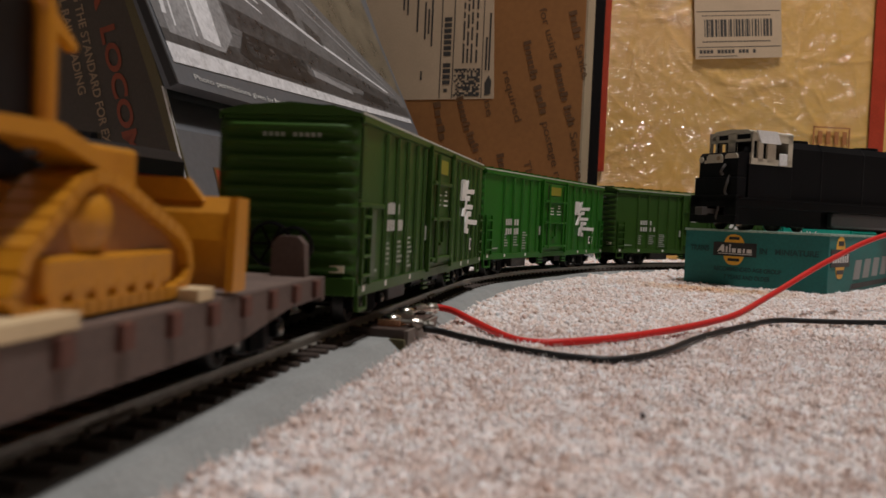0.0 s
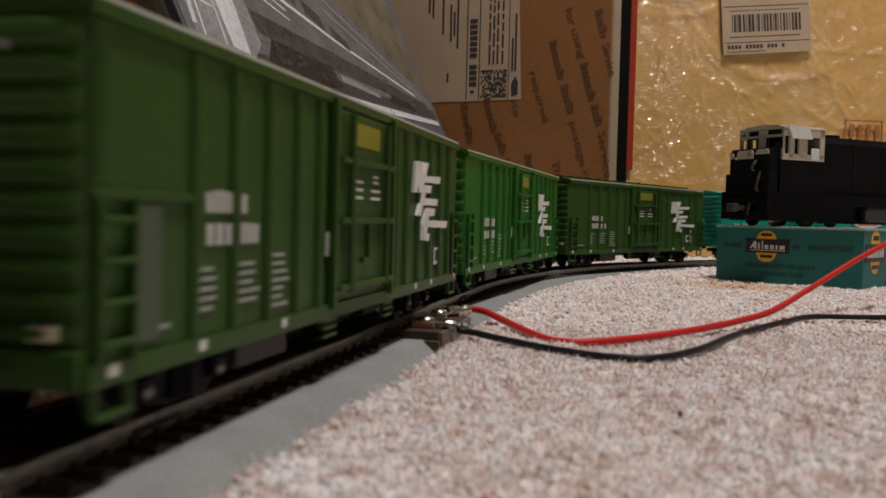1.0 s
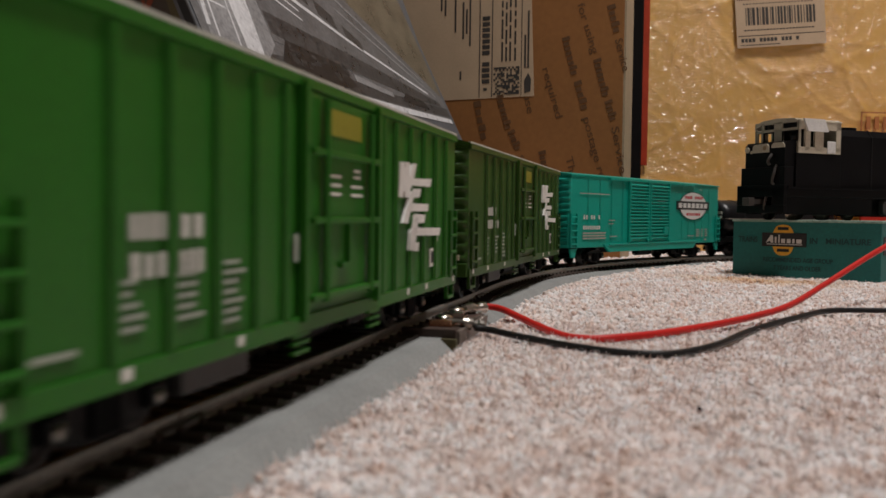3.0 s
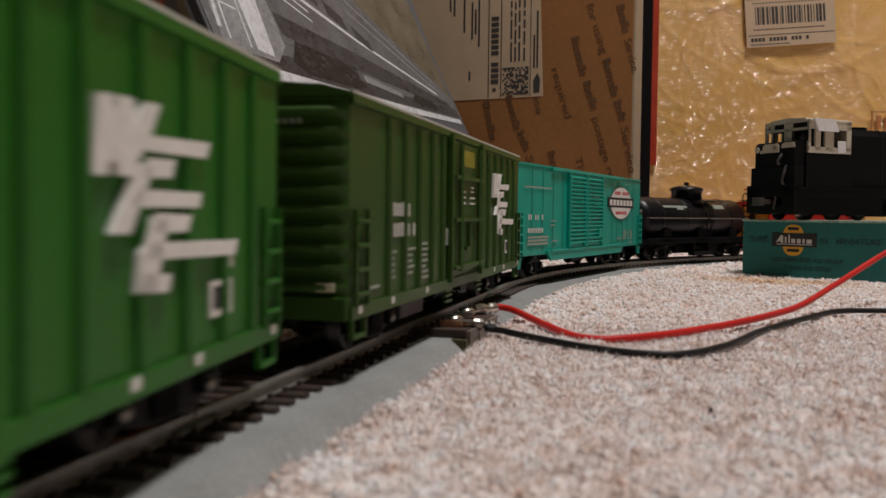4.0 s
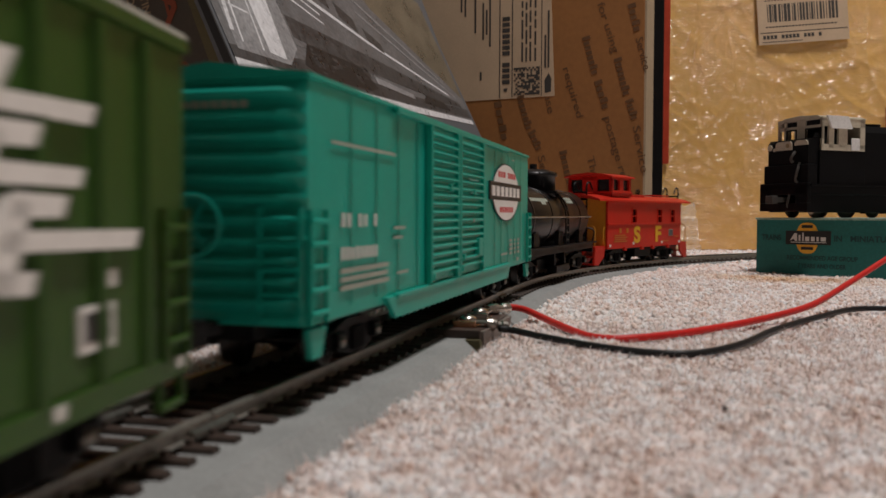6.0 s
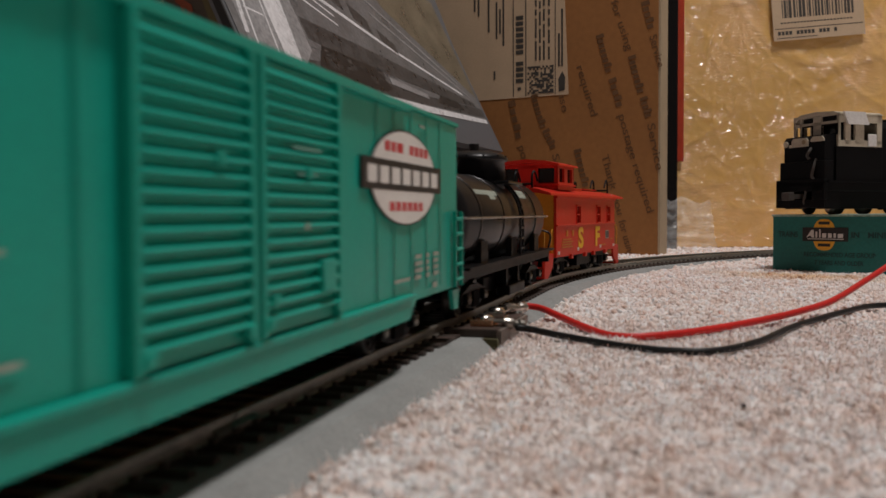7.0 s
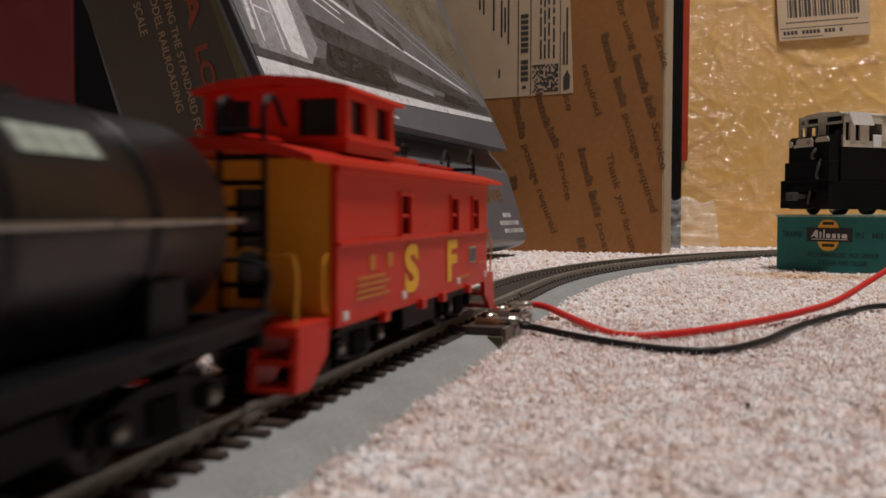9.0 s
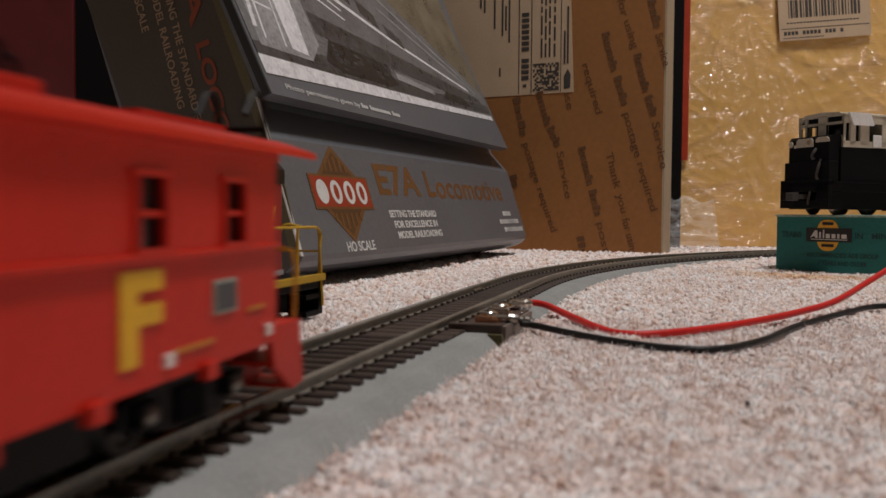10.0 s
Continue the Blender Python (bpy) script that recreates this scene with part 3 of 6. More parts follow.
def coupler(parent, x, way):
    bm = box(x, x + way * 8.0, -1.3, 1.3, 9.0, 11.2) if way > 0 else box(x - 8.0, x, -1.3, 1.3, 9.0, 11.2)
    bm_prism(bm, [(x + way * 7, -2.6), (x + way * 12, -3.0), (x + way * 13, -0.8), (x + way * 10.6, 0.4), (x + way * 12.6, 2.6), (x + way * 7, 2.4)], 8.2, 12.2, "z")
    part("coupler", bm, BLACK, parent)


def ladder(parent, x0, x1, y, z0, z1, rungs, material, r=0.35):
    bm = bmesh.new()
    bm_box(bm, x0 - 0.4, x0 + 0.4, y - 0.45, y + 0.45, z0, z1)
    bm_box(bm, x1 - 0.4, x1 + 0.4, y - 0.45, y + 0.45, z0, z1)
    for i in range(rungs):
        z = z0 + (i + 0.5) * (z1 - z0) / rungs
        bm_rod(bm, (x0, y - 0.3, z), (x1, y - 0.3, z), r, 6)
    return part("ladder", bm, material, parent)


def car_end(parent, x, way, half, z0, z1, ribs, material):
    """A corrugated end panel whose ribs bulge outward."""
    bm = bmesh.new()
    step = (z1 - z0) / ribs
    prof = []
    for i in range(ribs):
        b = z0 + i * step
        for f, o in ((0.0, 0.0), (0.2, 0.1), (0.34, 1.4), (0.5, 1.9), (0.66, 1.4), (0.8, 0.1)):
            prof.append((b + f * step, o))
    prof.append((z1, 0))
    cols = [(-half, 0.0), (-half + 2.2, 0.35), (-half + 4.5, 1.0), (half - 4.5, 1.0), (half - 2.2, 0.35), (half, 0.0)]
    rows = [[bm.verts.new((x + way * (0.1 + o * k), y, z)) for y, k in cols] for z, o in prof]
    back = [[bm.verts.new((x - way * 0.6, y, z)) for y in (-half, half)] for z in (z0, z1)]
    for a, b in zip(rows, rows[1:]):
        for i in range(len(cols) - 1):
            bm.faces.new((a[i], a[i + 1], b[i + 1], b[i]))
    bm.faces.new([back[0][0], back[0][1], back[1][1], back[1][0]])
    bm.faces.new([v for v in rows[0]] + [back[0][1], back[0][0]])
    bm.faces.new([v for v in rows[-1]][::-1] + [back[1][0], back[1][1]])
    bm.faces.new([r[0] for r in rows] + [back[1][0], back[0][0]])
    bm.faces.new([r[-1] for r in rows][::-1] + [back[0][1], back[1][1]])
    return part("end_panel", bm, material, parent, "", True)


def brake_wheel(parent, x, y, z, r, material):
    bm = bmesh.new()
    pts = [(x, y + r * math.cos(a), z + r * math.sin(a)) for a in (math.pi * k / 6 for k in range(13))]
    bm_tube(bm, pts, 0.45, 6)
    for k in range(3):
        a = math.pi * k / 3
        bm_rod(bm, (x, y - r * math.cos(a), z - r * math.sin(a)), (x, y + r * math.cos(a), z + r * math.sin(a)), 0.3, 5)
    part("brake_wheel", bm, material, parent)


def herald_strokes(parent, y, dx=0.0, dz=0.0):
    """The large slanting white emblem on the reefers' sides, as plain strokes."""
    for pts in ([(41.1, 42.2), (44.4, 42.5), (43.0, 34.4), (40.0, 34.4)],
                [(44.1, 41.1), (45.7, 41.3), (45.2, 35.9), (43.4, 35.8)],
                [(45.2, 42.5), (48.7, 42.6), (48.9, 34.5), (45.1, 34.5)],
                [(51.2, 42.5), (55.0, 42.7), (52.1, 38.7), (49.0, 35.7), (48.5, 38.7)],
                [(51.5, 39.0), (69.4, 39.6), (68.2, 37.6), (50.9, 37.4)],
                [(51.8, 36.6), (59.0, 36.8), (57.8, 34.7), (50.5, 34.5)],
                [(50.0, 36.0), (53.2, 35.7), (47.7, 28.5), (44.0, 28.6)],
                [(49.4, 33.2), (66.7, 33.2), (65.9, 31.4), (48.2, 31.3)],
                [(54.3, 30.7), (63.5, 30.5), (62.5, 28.5), (53.4, 28.5)],
                [(52.9, 30.3), (57.0, 29.9), (53.7, 21.9), (49.5, 22.2), (50.5, 26.3)],
                [(52.5, 27.4), (79.6, 27.1), (78.3, 25.1), (51.8, 25.6)],
                [(50.4, 24.2), (57.9, 23.7), (57.0, 21.7), (49.5, 22.2)]):
        part("emblem_stroke", prism([(a + dx, b + dz) for a, b in pts], *sorted((y, y + math.copysign(0.82, y)))), WHITE_INK, parent)


def letter_bars(parent, x0, x1, z0, z1, y, count, rng, gap=0.25, skip=()):
    w = (x1 - x0) / count
    for i in range(count):
        if i not in skip:
            part("letter", box(x0 + i * w + w * gap / 2, x0 + (i + 1) * w - w * gap / 2, y - 0.08, y + 0.1, z0, z1 - rng.random() * 0.12 * (z1 - z0)), LETTER_INK, parent)


def reefer(where, paint, shade, seed, grey_hatch=False):
    rng = random.Random(seed)
    c = thing("refrigerator_car", on_track(where, 0.066), "%s model refrigerator car with ribbed sides and white lettering" % shade, "railway car", "green reefers")
    H, L, Y = 17.2, 95.5, -17.2
    body = part("body", box(-L, L, -H, H, 8.8, 50.6, 0.5), paint, c)
    part("roof", bm_prism(bmesh.new(), [(-H - 0.4, 50.4), (-H - 0.4, 51.2), (-12, 52.6), (0, 53.6), (12, 52.6), (H + 0.4, 51.2), (H + 0.4, 50.4)], -L - 0.6, L + 0.6, "x"), paint, c)
    # pale strip along each worn eave, with its highlight painted into the colour
    pale = surface_once("worn_roof_edge_highlight", (0.50, 0.52, 0.46), 0.45)
    for y in (-H - 0.2, H + 0.2):
        part("roof_edge", box(-L, L, y - 0.45, y + 0.45, 51.0, 51.55), pale, c, "pale worn roof edge with a painted highlight")
    for x in range(-88, 92, 11):
        part("roof_rib", box(x - 0.5, x + 0.5, -8.5, 8.5, 52.6, 53.9), paint, c)
    for way in (-1, 1):
        car_end(c, way * L, way, H, 13.0, 49.5, 10, paint)
        coupler(c, way * (L - 1), way)
        part("end_sill", box(way * L - 1.2, way * L + 1.2, -H, H, 8.6, 13.0, 0.3), paint, c)
        for y in (-13, 13):
            part("reflector", box(way * L - 1.5, way * L + 1.5, y - 1.7, y + 1.7, 14.0, 15.6), surface_once("cream_patch", (0.62, 0.58, 0.42), 0.5), c)
        brake_wheel(c, way * (L + 2.4), 3, 20, 5, BLACK)
        part("end_number", letter_row(bmesh.new(), 0, 15, 45.4, 47.0, 0, 10, rng, 0.3, (4,)), DULL_INK, c, "", False,
             pose(way * (L + 0.1) / 1000, way * -0.007, 0, 0, 0, 90 if way > 0 else -90))
        truck(c, way * 66)
        for side in (-1, 1):
            ladder(c, way * (L - 8.5), way * (L - 1.5), side * (H + 0.8), 11, 29.5, 4, paint, 0.45)
            bm = bmesh.new()
            for x in (L - 8.6, L - 1.6):
                bm_box(bm, way * x - 0.35, way * x + 0.35, side * H - 0.5, side * H + 0.5, 5.2, 9.2)
            bm_box(bm, min(way * (L - 8.6), way * (L - 1.6)), max(way * (L - 8.6), way * (L - 1.6)), side * H - 0.6, side * H + 0.6, 4.8, 5.6)
            part("sill_step", bm, paint, c)
    for side in (-1, 1):
        y = side * (H + 0.25)
        for u in (-72, -60.2, -48.2, -36.2, -25.6, 25.6, 35, 47.2, 59.5, 71.5, 83):
            part("side_rib", prism([(u - 1.0, y), (u - 0.5, y + side * 0.75), (u + 0.5, y + side * 0.75), (u + 1.0, y)], 11.5, 48.6, "z"), paint, c)
        part("eave_strip", box(-L, L, min(y, y + side * 0.6), max(y, y + side * 0.6), 49.2, 50.8, 0.15), paint, c)
        part("side_sill", box(-L, L, min(y, y + side * 0.5), max(y, y + side * 0.5), 8.6, 11.4, 0.15), paint, c)
        d = part("plug_door", box(-17.5, 17.5, min(y, y + side * 0.9), max(y, y + side * 0.9), 12.8, 48.4, 0.25), paint, c)
        for u in (-19.6, 19.6):
            part("door_post", box(u - 0.9, u + 0.9, min(y, y + side * 1.6), max(y, y + side * 1.6), 10.5, 50.2, 0.2), paint, c)
        for u in (-12.2, 12.2):
            part("locking_bar", rod((u, y + side * 1.9, 13.2), (u, y + side * 1.9, 48.0), 0.75, 8), paint, d)
        for z in (38.8, 27.2, 14.2):
            part("door_rail", box(-18.2, 18.2, y + side * 1.5 - 0.7, y + side * 1.5 + 0.7, z - 0.55, z + 0.55, 0.15), paint, d)
        part("door_crank", merge(box(0.2, 1.0, y + side * 1.4 - 0.4, y + side * 1.4 + 0.4, 19.0, 26.5), box(-3.5, 1.0, y + side * 1.4 - 0.4, y + side * 1.4 + 0.4, 18.6, 19.5)),
             paint, d)
        yy = y + side * 0.95
        part("placard", box(-8.6, 8.6, yy - 0.1, yy + 0.1, 42.2, 46.8), LIME_INK, d, "yellow green placard")
        part("stencil", merge(*[box(a, b, yy - 0.1, yy + 0.1, z, z + 0.5) for a, b, z in
                                ((-9, -2.6, 31.6), (-9, -2.6, 33.2), (-9, -2.6, 34.8), (3, 9.4, 31.6), (3, 9.4, 33.2), (4.5, 8, 35.0), (4.5, 8, 36.2))]), WHITE_INK, d)
        yy = y + side * 0.02
        dz = -3.0 if seed == 2 else 0.0
        letter_bars(body, -69, -60.4, 28.2 + dz, 31.3 + dz, yy, 4, rng, 0.34)
        letter_bars(body, -58.0, -51.6, 28.2 + dz, 31.3 + dz, yy, 3 if seed != 2 else 2, rng, 0.34, (1, 2) if seed != 2 else ())
        letter_bars(body, -69, -60.4, 23.7 + dz, 26.8 + dz, yy, 3, rng, 0.34)
        letter_bars(body, -58.0, -51.6, 23.7 + dz, 26.8 + dz, yy, 3, rng, 0.34, (1,) if seed == 3 else ())
        k = bmesh.new()
        for a, b, z0, n in ((-71, -65, 14.8, 5), (-58.5, -51, 15.0, 5), (-46.8, -39, 13.2, 7)):
            for i in range(n):
                z = z0 + i * 1.35
                bm_box(k, a, b - rng.random() * 3.2, yy - 0.08, yy + 0.1, z, z + 0.55)
        bm_box(k, -86, -78, yy - 0.08, yy + 0.1, 13.6, 14.2)
        bm_box(k, -22.5, -20.6, yy - 0.08, yy + side * 0.3, 20.5, 25.0)
        part("data_lettering", k, DULL_INK, c)
        herald_strokes(body, yy, *((-4.5, -2.2) if seed == 2 else (0, 0)))
        part("data_plate", merge(box(66.8, 74.6, yy - 0.1, yy + 0.12, 14.9, 19.6), box(71.5, 75, yy - 0.1, yy + 0.12, 21.2, 23.0)), WHITE_INK, c)
        part("bar_plate", box(67.8, 73.6, yy - 0.2, yy + 0.2, 15.9, 18.9), BLACK_INK, c)
        part("sill_marks", merge(*[box(u - 0.9, u + 0.9, yy - 0.6, yy + 0.6, 9.6, 11.0) for u in (-91, -70, -42, 45, 62, 92)]), WHITE_INK, c)
        if grey_hatch:
            part("engine_hatch", box(-86.5, -80.5, yy - 0.25, yy + 0.25, 12.5, 28.8, 0.2), surface_once("grey_green_panel", (0.065, 0.095, 0.055), 0.5), c)
            part("hatch_band", box(-95, -72, yy - 0.4, yy + 0.4, 29.4, 30.6, 0.2), paint, c)
            g = bmesh.new()
            for i in range(24):
                bm_box(g, -95.2, -92.0, yy - 0.35, yy + 0.35, 31.5 + i * 0.72, 31.9 + i * 0.72)
            part("grille", g, paint, c, "fine louvred grille")
        for u in (-19.5, 19.5):
            part("door_step", merge(*[box(u - 3.4, u + 3.4, yy - 0.5, yy + 0.5, z, z + 0.6) for z in (5.2, 6.7, 8.0)]), paint, c)
    part("centre_sill", box(-92, 92, -4, 4, 6.8, 9.4), BLACK, c)
    part("fuel_tank", box(-51, -31, -14, -4, 3.8, 8.8, 0.5), surface_once("dark_grey_tank", (0.024, 0.022, 0.022), 0.5), c)
    part("brake_gear", merge(rod((-5, -8, 6), (14, -8, 6), 2.2, 10), box(20, 30, -12, -4, 5, 8.8, 0.3), rod((-80, -6, 7), (80, -6, 7), 0.4, 6)), BLACK, c)
    CARS.append((c, where, 0.066))
    return c


reefer(0.0705, OLIVE, "olive green", 1, True)
reefer(0.2885, BRIGHT, "bright green", 2)
reefer(0.5055, OLIVE, "olive green", 3)


def louvred_boxcar(where):
    rng = random.Random(8)
    c = thing("boxcar", on_track(where, 0.070), "jade green model boxcar with louvred doors and white oval emblem", "railway car")
    H, L = 17.2, 105.0
    part("body", box(-L, L, -H, H, 10.6, 50.8, 0.5), TEAL, c)
    part("roof", prism([(-H - 0.5, 50.6), (-H - 0.5, 51.4), (0, 53.6), (H + 0.5, 51.4), (H + 0.5, 50.6)], -L - 0.6, L + 0.6, "x"), TEAL, c)
    for way in (-1, 1):
        car_end(c, way * L, way, H, 13, 50.0, 11, TEAL)
        coupler(c, way * (L - 1), way)
        truck(c, way * 70)
        brake_wheel(c, way * (L + 2.6), 2, 27, 5, TEAL)
        for side in (-1, 1):
            x0, x1 = way * (L - 5.5), way * (L + 1.2)
            ladder(c, min(x0, x1), max(x0, x1), side * (H + 0.9), 11, 29.6, 5, TEAL, 0.45)
            part("corner_step", prism([(way * (L - 6.5), 10.2), (way * (L + 0.5), 10.2), (way * (L - 0.6), 5.4), (way * (L - 4.4), 5.4)], side * H - 0.5, side * H + 0.5), TEAL, c)
        part("end_ladder", merge(*[rod((way * (L + 1.9), y, z), (way * (L + 1.9), y + 7, z), 0.4, 6) for y in (-16.5,) for z in (12, 16, 20, 24, 28)]
                                 + [box(way * (L + 1.6) - 0.4, way * (L + 1.6) + 0.4, y - 0.4, y + 0.4, 11, 30) for y in (-16.5, -9.5)]), TEAL, c)
        part("end_number", letter_row(bmesh.new(), 0, 14, 46.0, 47.4, 0, 8, rng), DULL_INK, c, "", False, pose(way * (L + 0.2) / 1000, way * -0.007, 0, 0, 0, 90 if way > 0 else -90))
    for side in (-1, 1):
        y = side * (H + 0.2)
        part("deep_sill", prism([(-68, 12.2), (66, 12.2), (60, 7.6), (-62, 7.6)], y - 0.5 * (side < 0) - 0.3, y + 0.5 * (side > 0) + 0.3), TEAL, c)
        part("door_track", box(-62, 62, min(y, y + side * 1.3), max(y, y + side * 1.3), 11.6, 12.6, 0.2), TEAL, c)
        part("top_track", box(-62, 60, min(y, y + side * 1.2), max(y, y + side * 1.2), 49.6, 51.0, 0.2), TEAL, c)
        for a, b in ((-37.5, -10.4), (-9.0, 20.0)):
            d = part("louvred_door", box(a, b, min(y, y + side * 0.5), max(y, y + side * 0.5), 13.0, 49.4, 0.15), TEAL, c)
            for i in range(17):
                z = 15.0 + i * 2.02
                part("louvre", prism([(y + side * 0.4, z - 0.1), (y + side * 1.6, z + 0.0), (y + side * 1.65, z + 0.3), (y + side * 0.4, z + 1.4)], a + 1.6, b - 1.6, "x"), TEAL, d)
            for u in (a + 0.7, b - 0.7):
                part("door_edge", box(u - 0.7, u + 0.7, y + side * 0.9 - 0.7, y + side * 0.9 + 0.7, 12.8, 49.6, 0.15), TEAL, d)
        part("latch_box", box(10.6, 15.9, y + side * 1.4 - 0.7, y + side * 1.4 + 0.7, 17.4, 22.2, 0.2), TEAL, c)
        for u, z in ((-5.5, 17.6), (-20.0, 35.6), (6.2, 35.0), (-35.2, 14.2), (-12.6, 14.4), (-6.8, 14.6), (17.8, 14.8)):
            part("door_bracket", box(u - 0.9, u + 0.9, y + side * 1.4 - 0.6, y + side * 1.4 + 0.6, z - 0.8, z + 0.8, 0.2), TEAL, c)
        part("door_mark", box(4.7, 5.9, y + side * 1.7 - 0.15, y + side * 1.7 + 0.15, 26.8, 27.8), DULL_INK, c)
        for u in (-86, -72, -58, -44, 42, 52.5, 64, 76, 88):
            part("panel_seam", box(u - 0.35, u + 0.35, y - 0.1, y + 0.2 * side + 0.02, 12.6, 50.0), TEAL, c)
        yy = y + side * 0.22
        oval = lambda rx, rz, g: [(59.8 + rx * math.cos(a), 36.2 + rz * math.sin(a)) for a in (2 * math.pi * k / 48 for k in range(48))]
        e = part("emblem", prism(oval(23.0, 9.5, 0), yy - 0.10, yy + 0.10), BLACK_INK, c, "round white emblem with a black band")
        part("emblem_field", prism(oval(22.3, 9.15, 0), yy - 0.16, yy + 0.16), WHITE_INK, e)
        part("emblem_band", box(32.6, 87.0, yy - 0.22, yy + 0.22, 33.6, 39.3), BLACK_INK, e)
        k = bmesh.new()
        for i in range(7):
            bm_box(k, 35.4 + i * 7.15, 35.4 + i * 7.15 + 5.2, yy - 0.28, yy + 0.28, 34.8, 38.0)
        part("band_lettering", k, WHITE_INK, e)
        k = bmesh.new()
        for a, b, z in ((45.5, 48.7, 41.0), (49.6, 52.4, 41.0), (53.3, 57.2, 41.0), (61.8, 64.6, 41.0), (65.5, 68.4, 41.0), (69.3, 72, 41.0), (72.9, 75.6, 41.0)):
            bm_box(k, a, b, yy - 0.2, yy + 0.2, z, z + 1.9)
        for i in range(6):
            bm_box(k, 48.4 + i * 4.0, 51.4 + i * 4.0, yy - 0.2, yy + 0.2, 29.6, 31.4)
        part("field_lettering", k, RED_INK, e)
        k = bmesh.new()
        letter_row(k, -92, -72, 26.6, 29.1, yy, 7, rng, 0.6, (2, 5))
        letter_row(k, -92, -72, 20.8, 23.1, yy, 8, rng, 0.5)
        part("reporting_marks", k, WHITE_INK, c)
        k = bmesh.new()
        for i in range(3):
            bm_box(k, -92, -68 + rng.random() * 4, yy - 0.06, yy + 0.06, 15.4 + i * 1.5, 16.3 + i * 1.5)
        bm_box(k, -96, -61, yy - 0.06, yy + 0.06, 40.8, 41.4)
        bm_box(k, -62, -54, yy - 0.06, yy + 0.06, 25.8, 26.4)
        bm_box(k, -62, -56, yy - 0.06, yy + 0.06, 23.8, 24.4)
        bm_box(k, -60, -52, yy - 0.06, yy + 0.06, 16.4, 17.0)
        for i in range(4):
            for a, b in ((66, 72), (75, 78.6), (81, 85.6)):
                bm_box(k, a, b - rng.random() * 1.5, yy - 0.06, yy + 0.06, 15.2 + i * 1.45, 16.1 + i * 1.45)
        bm_box(k, 51.5, 62, yy - 0.06, yy + 0.06, 15.4, 16.1)
        bm_box(k, 70, 74, yy - 0.06, yy + 0.06, 47.4, 47.9)
        bm_box(k, 80, 84, yy - 0.06, yy + 0.06, 12.4, 13.6)
        part("data_lettering", k, DULL_INK, c)
        part("door_stencil", merge(box(1, 11, yy + side * 1.2 - 0.1, yy + side * 1.2 + 0.1, 38.2, 38.6), box(2.5, 10, yy + side * 1.2 - 0.1, yy + side * 1.2 + 0.1, 34.6, 35.0)), surface_once("faded_ink", (0.16, 0.36, 0.30), 0.6), c)
    part("centre_sill", box(-98, 98, -4, 4, 7, 9.8), BLACK, c)
    part("brake_gear", merge(rod((-8, -8, 6), (12, -8, 6), 2.2, 10), rod((-80, -6, 7), (80, -6, 7), 0.4, 6)), BLACK, c)
    CARS.append((c, where, 0.070))


louvred_boxcar(0.7385)


